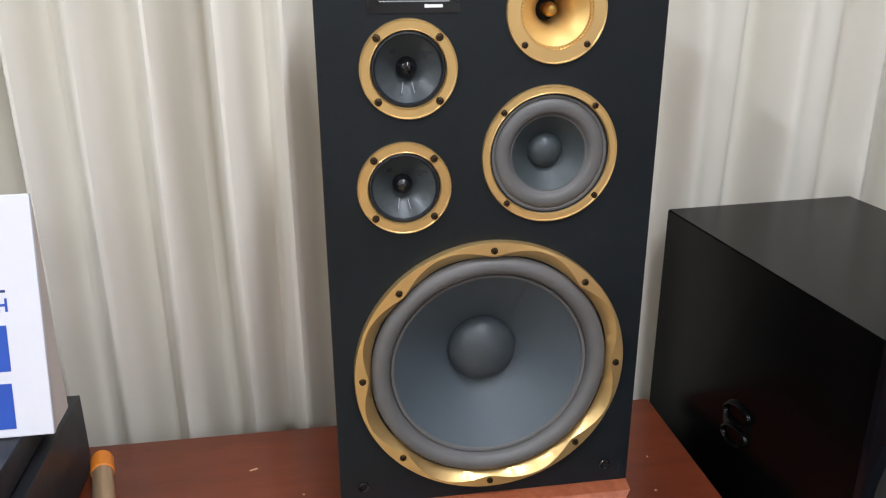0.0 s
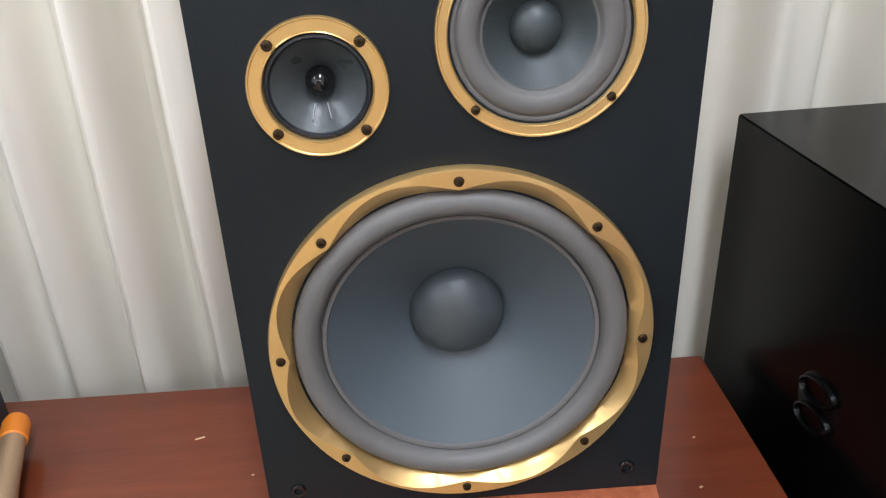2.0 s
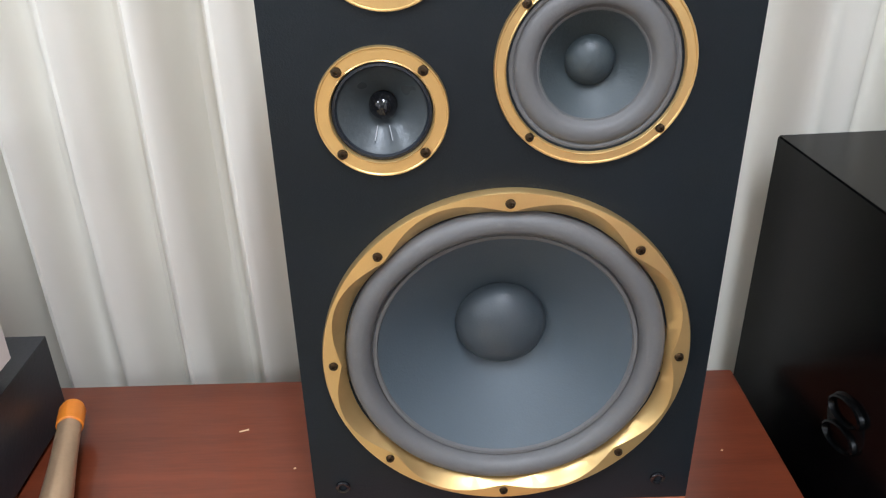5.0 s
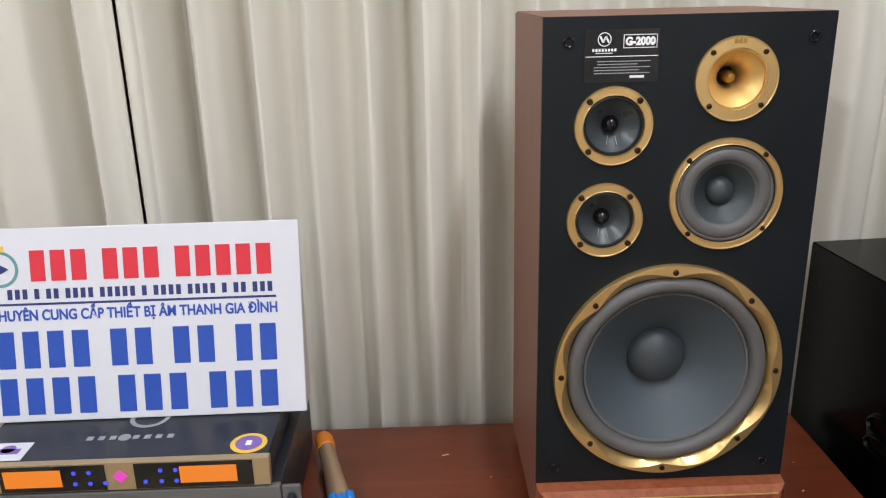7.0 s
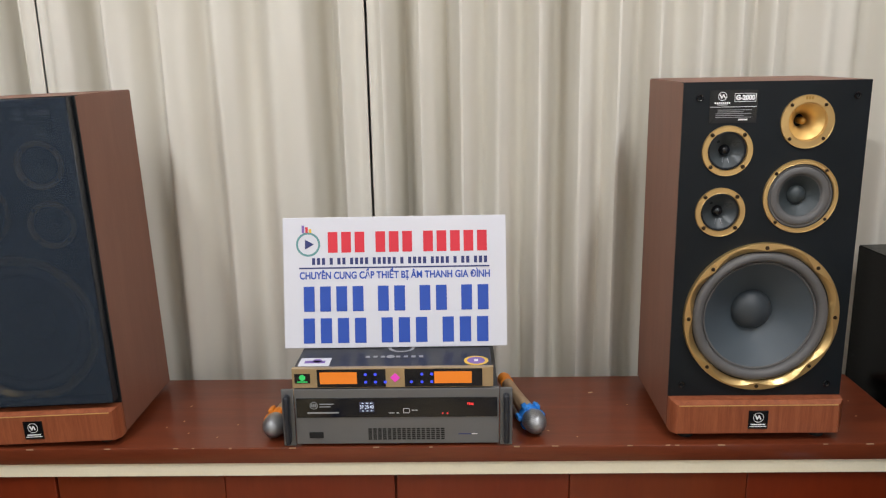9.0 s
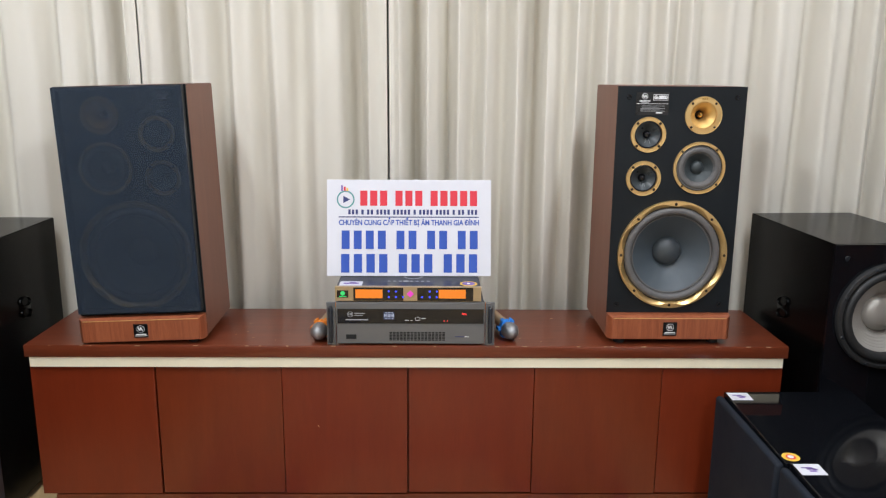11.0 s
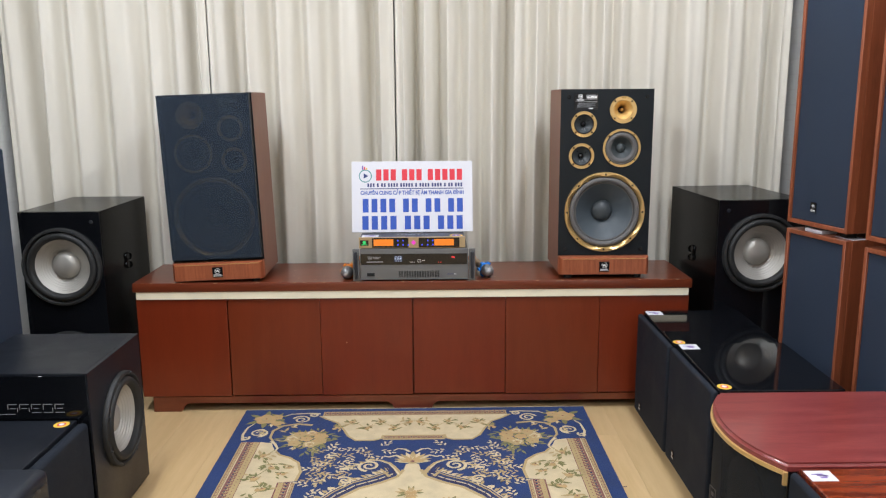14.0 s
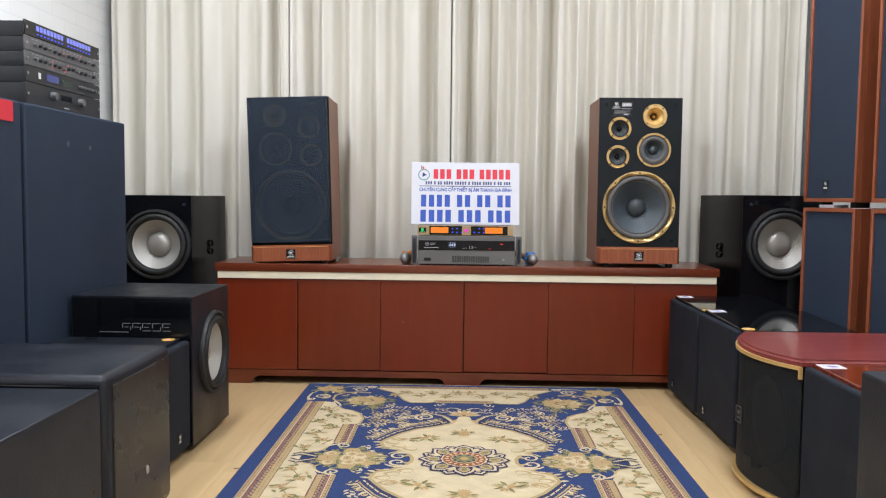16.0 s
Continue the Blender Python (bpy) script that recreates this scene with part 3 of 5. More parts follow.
def horn_unit(cab, x, z):
    prof = [(0.0530, 0.0), (0.0530, -0.0042), (0.0523, -0.0060), (0.0514, -0.0060), (0.0507, -0.0052), (0.0385, -0.0055), (0.0375, -0.0035), (0.0360, -0.0035), (0.0352, -0.001)]
    ring = part("horn_tweeter", lathe(prof, 64), GOLD, cab, "gold horn tweeter with round flange", pose(x, 0, z))
    part("horn_mouth", lathe([(0.0354, -0.0012), (0.0325, 0.0015), (0.0275, 0.0060), (0.0220, 0.0125), (0.0170, 0.0210), (0.0135, 0.0310), (0.0125, 0.0450)], 56), GOLD_SATIN, ring, "satin gold flared mouth")
    part("throat", lathe([(0.0, 0.0445), (0.0127, 0.0445)], 24), HOLE, ring, "dark throat")
    part("phase_plug", lathe([(0, 0.0150), (0.0040, 0.0158), (0.0070, 0.0195), (0.0078, 0.0260), (0.0060, 0.0445)], 24), GOLD_DARK, ring)
    beads = bmesh.new()
    for i in range(60):
        a = 2 * math.pi * i / 60
        bmesh.ops.create_icosphere(beads, subdivisions=1, radius=0.0008, matrix=Matrix.Translation((0.0367 * math.sin(a), -0.0038, 0.0367 * math.cos(a))))
    part("bead_rim", beads, GOLD_DARK, ring)
    mark = bmesh.new()
    for i in range(3):
        box(-0.0075 + 0.0055 * i, -0.0035 + 0.0055 * i, -0.0062, -0.005, 0.0435, 0.0495, bm=mark)
    part("maker_mark", mark, GOLD_DARK, ring)
    screws(ring, 4, 0.0465, -0.0055, math.pi / 4, 0.0036)
    return ring


def emblem(parent, w, h, at, name="badge"):
    """A small black badge: a ring with a zigzag in it over two bars."""
    b = part(name, tile(w, h, 0.0025, bevel=0.0006), LABEL_BLACK, parent, "small black badge with silver emblem", at)
    r = w * 0.27
    bm = round_tile(r, 0.0030, 0, h * 0.14, inner=r * 0.9)
    for x, s in ((-0.45, 1), (-0.12, -1), (0.22, 1)):
        q = tile(r * 0.24, r * 0.95, 0.0005)
        bmesh.ops.transform(q, matrix=pose(x * r + 0.0005, h * 0.14, 0.0027, 0, 0, 24 * s), verts=q.verts)
        me = bpy.data.meshes.new("tmp")
        q.to_mesh(me)
        q.free()
        bm.from_mesh(me)
        bpy.data.meshes.remove(me)
    tile(w * 0.72, h * 0.055, 0.0030, 0, -h * 0.25, bm=bm)
    tile(w * 0.85, h * 0.035, 0.0030, 0, -h * 0.36, bm=bm)
    part("emblem", bm, PRINT_WHITE, b)
    return b


def speaker_label(cab, x, z):
    lab = part("label_plate", tile(0.093, 0.064, 0.0012), LABEL_BLACK, cab, "glossy black model label", facing(x, -0.0024, z))
    bm = round_tile(0.0085, 0.0016, -0.022, 0.020, inner=0.0074)
    for dx, s in ((-0.0035, 25), (0.000, -25), (0.0035, 25)):
        q = tile(0.0022, 0.0085, 0.0004)
        bmesh.ops.transform(q, matrix=pose(-0.022 + dx, 0.020, 0.0013, 0, 0, s), verts=q.verts)
        me = bpy.data.meshes.new("tmp")
        q.to_mesh(me)
        q.free()
        bm.from_mesh(me)
        bpy.data.meshes.remove(me)
    for i in range(8):
        tile(0.0026, 0.0034, 0.0016, -0.0355 + 0.0039 * i, 0.0072, bm=bm)
    tile(0.021, 0.0010, 0.0016, -0.022, 0.0035, bm=bm)
    tile(0.090, 0.0009, 0.0016, 0, -0.0005, bm=bm)
    tile(0.018, 0.0030, 0.0016, 0.020, -0.0255, bm=bm)
    part("print", bm, PRINT_WHITE, lab)
    fine = bmesh.new()
    for k, (a, b) in enumerate(((-0.030, 0.036), (-0.030, 0.020), (-0.034, 0.036), (-0.034, 0.022), (-0.034, 0.036))):
        tile(b - a, 0.0011, 0.0016, (a + b) / 2, -0.0065 - 0.0036 * k, bm=fine)
    part("small_print", fine, PRINT_GREY, lab)
    fr = bmesh.new()
    for cx, cy, w, h in ((0.0225, 0.0250, 0.042, 0.001), (0.0225, 0.0095, 0.042, 0.001), (0.0020, 0.01725, 0.001, 0.0165), (0.043, 0.01725, 0.001, 0.0165)):
        tile(w, h, 0.0016, cx, cy, bm=fr)
    part("frame_line", fr, PRINT_WHITE, lab)
    words("model_print", "G-2000", 0.0130, PRINT_WHITE, lab, pose(0.0225, 0.0168, 0.0014), width=0.037, bold=0.0007)
    return lab


def big_speaker(name, label, at, side, grille, sink=0.0, slope=0.0):
    """side 1: small drivers on the left of the front; -1: mirrored; sink and slope: feet shorter than usual and uneven."""
    cab = thing(name, label, "speaker", at, "pair of hi-fi speakers")
    s = side
    part("cabinet", shell(-0.182, 0.182, 0.0, 0.285, 0.018, 0.749), VINYL, cab, "brown woodgrain vinyl cabinet")
    holes = [(0.0005 * s, 0.2665, 0.1415), (0.0615 * s, 0.5205, 0.0638), (-0.0900 * s, 0.6140, 0.0388), (-0.0965 * s, 0.4900, 0.0388), (0.0625 * s, 0.669, 0.0360)]
    part("baffle", holed_panel(-0.1817, 0.1817, 0.0905, 0.7487, -0.0025, 0.012, holes), BAFFLE, cab, "matt black front panel")
    pb = bmesh.new()
    rows = []
    for y, hw, zt in ((-0.001, 0.1815, 0.0900), (-0.024, 0.1795, 0.0890), (-0.037, 0.168, 0.0825)):
        rows.append([pb.verts.new(q) for q in ((-hw, y, 0.018), (hw, y, 0.018), (hw, y, zt), (-hw, y, zt))])
    for p, q in zip(rows, rows[1:]):
        for i in range(4):
            pb.faces.new((p[i], p[(i + 1) % 4], q[(i + 1) % 4], q[i]))
    pb.faces.new(rows[0])
    pb.faces.new(rows[-1])
    bmesh.ops.recalc_face_normals(pb, faces=pb.faces)
    bmesh.ops.bevel(pb, geom=[e for e in pb.edges if all(v.co.y < -0.03 for v in e.verts)], offset=0.002, segments=2, affect="EDGES")
    pl = part("plinth", pb, PLINTH, cab, "reddish woodgrain plinth with chamfered edges")
    # Pale strip paints the gloss highlight along the plinth's front edge.
    part("edge_highlight", box(-0.166, 0.166, -0.0372, -0.0352, 0.0811, 0.0825), TRIM_GOLD, pl, "thin pale strip painting the highlight on the plinth edge")
    emblem(pl, 0.041, 0.041, facing(0.0, -0.0371, 0.0685 - 0.018))
    for x in (-0.14, 0.14):
        for y in (0.0, 0.25):
            low = sink - slope * x
            part("foot", rod((x, y, low), (x, y, 0.0185), 0.016, 0.018, 20), RUBBER, cab)
    woofer_unit(cab, 0.0005 * s, 0.2665)
    mid_unit(cab, 0.0615 * s, 0.5205)
    small_unit(cab, -0.0900 * s, 0.6140)
    small_unit(cab, -0.0965 * s, 0.4900)
    horn_unit(cab, 0.0625 * s, 0.669)
    speaker_label(cab, -0.084 * s, 0.701)
    for x, z in ((-0.1500, 0.719), (0.1550, 0.719), (-0.1540, 0.1165), (0.1510, 0.1165)):
        part("grille_socket", lathe([(0.0072, -0.0025), (0.0072, -0.0045), (0.0060, -0.0055), (0.0040, -0.0050), (0.0035, 0.0), (0, 0.004)], 20), GLOSS_BLACK, cab, at=pose(x, 0, z))
    if grille:
        g = part("grille", box(-0.176, 0.176, -0.030, -0.0285, 0.103, 0.746, 0.0005), SEE_CLOTH, cab, "dark navy see-through cloth grille")
        fr = bmesh.new()
        for a in ((-0.177, -0.165, 0.103, 0.747), (0.165, 0.177, 0.103, 0.747)):
            box(a[0], a[1], -0.028, -0.004, a[2], a[3], bm=fr)
        for a in ((-0.165, 0.165, 0.103, 0.113), (-0.165, 0.165, 0.737, 0.747)):
            box(a[0], a[1], -0.028, -0.004, a[2], a[3], bm=fr)
        part("grille_frame", fr, SATIN_BLACK, g)
    return cab


big_speaker("hifi_speaker", "tall brown hi-fi speaker with gold-ringed drivers on the sideboard", pose(0.7945, 0.041, TOP), 1, False)
big_speaker("hifi_speaker", "tall brown hi-fi speaker behind a dark cloth grille, on the sideboard", pose(-0.7500, 0.034, TOP - 0.008, 0, -1.7, 1.2), -1, True, 0.008, 0.0297)


# ---- amplifier, receiver, sign and microphones ----
def amplifier():
    t = thing("amplifier", "grey rack-mount power amplifier with lit display, on the sideboard", "amplifier", pose(0.033, 0.0, TOP))
    part("chassis", box(-0.214, 0.214, 0.006, 0.30, 0.008, 0.128, 0.001), DARK_METAL, t)
    part("front_panel", box(-0.216, 0.216, -0.006, 0.006, 0.006, 0.132, 0.002), GREY_METAL, t, "brushed grey front panel")
    part("display_window", box(-0.212, 0.212, -0.008, -0.005, 0.068, 0.112, 0.001), DISPLAY_BLACK, t, "black glossy display window")
    for x in (-0.231, 0.231):
        ear = part("rack_ear", box(x - 0.013, x + 0.013, -0.006, 0.0, 0.002, 0.132, 0.002), GREY_METAL, t)
        part("handle", box(x - 0.006, x + 0.006, -0.026, -0.004, 0.012, 0.122, 0.005, 3), DARK_METAL, ear)
    grid = bmesh.new()
    for r in range(6):
        for c in range(16):
            x = -0.062 + 0.0103 * c
            box(x, x + 0.0075, -0.0068, -0.0055, 0.016 + 0.0046 * r, 0.0188 + 0.0046 * r, bm=grid)
    part("vent", grid, HOLE, t, "rows of black vent slots")
    part("power_switch", box(-0.188, -0.158, -0.009, -0.005, 0.021, 0.034, 0.001), HOLE, t)
    part("screen", tile(0.032, 0.023, 0.0006), glow("screen_dim", (0.04, 0.05, 0.12), 0.6), t, "small lit screen", facing(-0.063, -0.0081, 0.092))
    words("readout", "59 38 40", 0.012, LED_WHITE, t, facing(-0.063, -0.0088, 0.092), width=0.029)
    dots = bmesh.new()
    for x in (-0.071, -0.062, -0.053):
        tile(0.005, 0.0016, 0.0006, x, 0.101, bm=dots)
        tile(0.004, 0.0012, 0.0006, x, 0.0835, bm=dots)
    part("indicator", dots, LED_WHITE, t, at=facing(0, -0.0088, 0))
    for x, z in ((0.097, 0.0765), (0.107, 0.0765)):
        part("red_indicator", tile(0.003, 0.003, 0.0008), LED_RED, t, at=facing(x, -0.0081, z))
    for i in range(4):
        part("red_digit", tile(0.0024, 0.005, 0.0008), LED_RED, t, at=facing(0.150 + 0.0036 * i, -0.0081, 0.0985 - 0.0005 * i))
    pr = round_tile(0.0085, 0.0004, -0.175, 0.096, inner=0.0072)
    for i in range(3):
        tile(0.0022, 0.007, 0.0004, -0.179 + 0.004 * i, 0.096, bm=pr)
    tile(0.030, 0.0022, 0.0004, -0.148, 0.099, bm=pr)
    tile(0.024, 0.0018, 0.0004, -0.151, 0.093, bm=pr)
    tile(0.066, 0.0032, 0.0004, -0.156, 0.0795, bm=pr)
    part("emblem", pr, PRINT_GREY, t, at=facing(0, -0.0081, 0))
    bt = bmesh.new()
    tile(0.012, 0.0012, 0.0004, 0.050, 0.084, bm=bt)
    for cx, cy, w, h in ((0.0325, 0.088, 0.012, 0.0008), (0.0325, 0.078, 0.012, 0.0008), (0.0265, 0.083, 0.0008, 0.0095), (0.0385, 0.083, 0.0008, 0.0095)):
        tile(w, h, 0.0004, cx, cy, bm=bt)
    tile(0.012, 0.001, 0.0004, 0.001, 0.078, bm=bt)
    tile(0.006, 0.001, 0.0004, 0.014, 0.078, bm=bt)
    part("usb_port", bt, PRINT_WHITE, t, at=facing(-0.012, -0.0081, 0))
    mk = bmesh.new()
    tile(0.026, 0.0022, 0.0004, 0.143, 0.028, bm=mk)
    part("series_print", mk, PRINT_NAVY, t, at=facing(0, -0.0063, 0))
    mk = bmesh.new()
    tile(0.012, 0.0020, 0.0004, 0.164, 0.028, bm=mk)
    part("series_print", mk, PRINT_WHITE, t, at=facing(0, -0.0063, 0))
    for x in (-0.17, 0.17):
        for y in (0.03, 0.26):
            part("foot", box(x - 0.012, x + 0.012, y - 0.012, y + 0.012, 0, 0.009), RUBBER, t)
    return t


def receiver():
    t = thing("microphone_receiver", "black and champagne receiver with orange displays on the amplifier", "receiver", pose(0.026, -0.002, TOP + 0.132))
    part("chassis", box(-0.208, 0.208, 0.006, 0.215, 0.004, 0.045, 0.001), DARK_METAL, t, "dark grey metal case")
    part("front_panel", box(-0.211, 0.211, -0.004, 0.008, 0.003, 0.0465, 0.001), CHAMPAGNE, t, "champagne front panel")
    for x0, x1 in ((-0.158, -0.014), (0.026, 0.188)):
        part("display_window", box(x0, x1, -0.0055, -0.003, 0.005, 0.044), DISPLAY_BLACK, t)
    for x in (-0.113, 0.127):
        part("display", tile(0.078, 0.026, 0.0008), LCD_ORANGE, t, "glowing orange display", facing(x, -0.0056, 0.0255))
    for base in (-0.056, 0.062):
        for i, (dx, dz) in enumerate(((0, 0), (0.0205, 0), (0, -0.017), (0.0205, -0.017), ((0.041, -0.017) if base < 0 else (-0.022, -0.017)))):
            part("button_light", round_tile(0.0031, 0.0008, segs=14), LED_BLUE, t, "blue lit button", facing(base + dx, -0.0056, 0.033 + dz))
    part("power_button", tile(0.0145, 0.0145, 0.001), LED_PINK, t, "pink lit diamond power button", facing(0.006, -0.0045, 0.025) @ pose(0, 0, 0, 0, 0, 45))
    g = part("badge_window", tile(0.033, 0.021, 0.0008), DISPLAY_BLACK, t, at=facing(-0.189, -0.0042, 0.0245))
    bm = round_tile(0.0065, 0.0012, 0, 0.002)
    tile(0.022, 0.0025, 0.0012, 0, -0.0072, bm=bm)
    part("emblem", bm, LED_GREEN, g, "green lit emblem")
    # prints on the lid
    mk = round_tile(0.030, 0.0006, 0.012, 0.118, inner=0.023)
    for i in range(8):
        if i != 3:
            tile(0.009, 0.010, 0.0006, -0.058 + 0.0165 * i, 0.063, bm=mk)
    round_tile(0.009, 0.0006, -0.0085, 0.063, bm=mk)
    part("maker_mark", mk, PRINT_GREY, t, at=pose(0, 0, 0.0452))
    st = part("sticker", tile(0.066, 0.046, 0.0005), WHITE_CARD, t, "white and purple seal sticker", pose(-0.168, 0.035, 0.0452))
    sp = tile(0.044, 0.014, 0.0004)
    round_tile(0.010, 0.0004, 0.004, 0.006, bm=sp)
    part("print", sp, PRINT_PURPLE, st, at=pose(0, 0, 0.0004))
    s2 = part("round_sticker", round_tile(0.026, 0.0006), PRINT_YELLOW, t, "round yellow and purple sticker", pose(0.176, 0.036, 0.0452))
    part("print", round_tile(0.019, 0.0004), PRINT_PURPLE, s2, at=pose(0, 0, 0.0005))
    part("print", tile(0.008, 0.012, 0.0004), PRINT_WHITE, s2, at=pose(0, 0, 0.0008))
    for x in (-0.17, 0.17):
        for y in (0.03, 0.19):
            part("foot", box(x - 0.01, x + 0.01, y - 0.01, y + 0.01, 0.0, 0.005), RUBBER, t)
    return t


def sign():
    """A white card sign, leaning back on its own folded rear panel."""
    t = thing("sign_board", "white sign card with red and blue print propped on the receiver", "sign", pose(0.025, 0.118, TOP + 0.178, -12.5, 0, 0.6))
    w, h = 0.497, 0.292
    part("card", box(-w / 2, w / 2, -0.004, 0.004, 0, h, 0.0015), WHITE_CARD, t)
    for x in (-w / 2 + 0.004, w / 2 - 0.004):
        side = bmesh.new()
        vs = [side.verts.new(p) for p in ((x - 0.0015, 0.004, 0.0), (x - 0.0015, 0.062, 0.012), (x - 0.0015, 0.012, h * 0.95), (x - 0.0015, 0.004, h * 0.95))]
        f = side.faces.new(vs)
        ex = bmesh.ops.extrude_face_region(side, geom=[f])
        bmesh.ops.translate(side, vec=(0.003, 0, 0), verts=[v for v in ex["geom"] if isinstance(v, bmesh.types.BMVert)])
        bmesh.ops.recalc_face_normals(side, faces=side.faces)
        part("folded_side", side, CARD_EDGE, t, "folded plain card side")
    at = facing(0, -0.0042, 0)

    def bars(name, material, z, height, groups, x0, x1, fill=0.74, label=""):
        """Rows of plain blocks, one a character, spread between x0 and x1."""
        cells = sum(groups) + 0.55 * (len(groups) - 1)
        step, x = (x1 - x0) / cells, x0
        me = finish(name, tile(step * fill, height, 0.0005), material, False)
        for g in groups:
            for _ in range(g):
                ob = new(name, me)
                ob.parent, ob.matrix_basis = t, at @ pose(x + step * 0.5, z, 0)
                tagged(ob, label)
                x += step
            x += 0.55 * step

    bars("red_bar", PRINT_RED, 0.236, 0.046, (3, 3, 5), -0.152, 0.210, 0.72, "red print bar")
    bars("navy_bar", PRINT_NAVY, 0.194, 0.015, (3, 1, 2, 4, 5, 1, 4, 4, 1, 2, 3), -0.186, 0.208, 0.62, "navy print bar")
    part("rule", tile(0.424, 0.0032, 0.0005), PRINT_NAVY, t, at=at @ pose(-0.001, 0.179, 0))
    words("slogan", "CHUYÊN CUNG CẤP THIẾT BỊ ÂM THANH GIA ĐÌNH", 0.022, PRINT_BLUE, t, at @ pose(0.0, 0.1615, 0.0002), width=0.424, bold=0.0006)
    bars("blue_bar", PRINT_BLUE, 0.110, 0.056, (4, 2, 2, 2), -0.210, 0.214, 0.66, "blue print bar")
    bars("blue_bar", PRINT_BLUE, 0.039, 0.056, (4, 3, 3), -0.212, 0.213, 0.66, "blue print bar")
    logo = round_tile(0.027, 0.0005, -0.192, 0.232, inner=0.0225)
    part("emblem", logo, PRINT_TEAL, t, "ring emblem", at)
    tri = bmesh.new()
    tri.faces.new([tri.verts.new(p) for p in ((-0.199, 0.243, 0.0006), (-0.199, 0.221, 0.0006), (-0.179, 0.232, 0.0006))])
    part("emblem", tri, PRINT_NAVY, t, at=at)
    for i, mt in enumerate((PRINT_PURPLE, PRINT_RED, PRINT_YELLOW)):
        part("emblem", tile(0.0055, 0.017 - 0.004 * i, 0.0005), mt, t, at=at @ pose(-0.203 + 0.008 * i, 0.266 - 0.002 * i, 0))
    return t


def microphone(at, ring_mat, label):
    """Lies along its local y axis, head towards -y."""
    t = thing("microphone", label, "microphone", at, "wireless microphones")
    part("body", lathe([(0.0205, 0.0), (0.0185, 0.03), (0.0150, 0.10), (0.0138, 0.175), (0, 0.177)], 28), MIC_BODY, t, "gold-coloured handle")
    part("end_cap", lathe([(0.0142, 0.165), (0.0160, 0.167), (0.0160, 0.195), (0.0135, 0.203), (0, 0.204)], 28), ORANGE, t, "orange rubber end cap")
    head = [(0.0255 * math.cos(a), -0.026 - 0.032 * math.sin(a)) for a in np.linspace(0, math.pi / 2 - 0.03, 10)]
    hb = lathe([(0.021, -0.004), (0.0252, -0.016)] + head + [(0, -0.0582)], 32)
    part("head", hb, MESH_STEEL, t, "steel mesh head")
    wire = bmesh.new()
    for i in range(24):
        a = 2 * math.pi * i / 24
        for s in (1, -1):
            pts = []
            for k in range(9):
                u = k / 8 * 1.35
                aa = a + s * u * 0.9
                r, y = 0.0258 * math.cos(u), -0.026 - 0.0325 * math.sin(u)
                pts.append(Vector((r * math.sin(aa), y, r * math.cos(aa))))
            for p, q in zip(pts, pts[1:]):
                d = (q - p).normalized()
                n2 = Vector((p.x, 0, p.z)).normalized().cross(d) * 0.0004
                o = (p - Vector((0, -0.026, 0))).normalized() * 0.0003
                wire.faces.new([wire.verts.new(v) for v in (p - n2 + o, p + n2 + o, q + n2 + o, q - n2 + o)])
    part("head_mesh", wire, GREY_METAL, t)
    ring = lathe([(0.020, -0.012), (0.026, -0.010), (0.028, 0.0), (0.026, 0.010), (0.020, 0.014)], 8)
    part("anti_roll_ring", ring, ring_mat, t, "coloured anti-roll ring")
    bm = bmesh.new()
    for i in range(6):
        a = 2 * math.pi * i / 6 + math.pi / 6
        b2 = box(-0.006, 0.006, -0.010, 0.012, 0.024, 0.0315, 0.002, 1)
        bmesh.ops.transform(b2, matrix=Matrix.Rotation(a, 4, "Y"), verts=b2.verts)
        me = bpy.data.meshes.new("tmp")
        b2.to_mesh(me)
        b2.free()
        bm.from_mesh(me)
        bpy.data.meshes.remove(me)
    part("ring_lug", bm, ring_mat, t)
    return t


amplifier()
receiver()
sign()
microphone(pose(0.322, 0.075, TOP + 0.029, 2.5, 0, 14.5), BLUE_RUBBER, "gold microphone with blue ring lying beside the amplifier")
microphone(pose(-0.238, 0.068, TOP + 0.029, 2.5, 0, -6), ORANGE, "gold microphone with orange ring lying beside the amplifier")


# ---- subwoofers and boxed speakers along the sides ----
def silver_driver(parent, r, at, depth=0.045):
    """Bass driver with thick black ring and ribbed silver cone."""
    ring = part("driver", lathe([(r, 0.0), (r, -0.012), (r * 0.985, -0.016), (r * 0.93, -0.018), (r * 0.90, -0.012), (r * 0.885, -0.006)], 64), RUBBER, parent, "black ring of a bass driver", at)
    arc = [(r * 0.89, -0.006)] + [(r * 0.795 + r * 0.088 * math.cos(t), -0.006 - 0.016 * math.sin(t)) for t in np.linspace(0.1, math.pi - 0.1, 10)] + [(r * 0.70, -0.002)]
    part("surround", lathe(arc, 56), RUBBER, ring, "fat black rubber surround")
    prof = []
    for k in range(29):
        u = k / 28
        rr = r * (0.70 - 0.35 * u)
        prof.append((rr, depth * u * 0.8 + (0.0011 if (k % 4) < 2 and k > 4 else 0) - 0.001))
    part("cone", lathe(prof, 56), SILVER, ring, "ribbed silver cone")
    part("dust_cap", lathe([(r * 0.355 * math.sin(t), depth * 0.80 - r * 0.20 * math.cos(t)) for t in np.linspace(0, math.pi / 2, 9)], 40), SILVER, ring, "silver domed cap")
    me = finish("bolt", lathe([(0, -0.004), (0.003, -0.0038), (0.005, 0)], 10), SATIN_BLACK)
    for i in range(8):
        a = 2 * math.pi * (i + 0.5) / 8
        ob = new("bolt", me)
        ob.parent, ob.matrix_basis = ring, pose(r * 0.955 * math.sin(a), -0.0165, r * 0.955 * math.cos(a))
    return ring


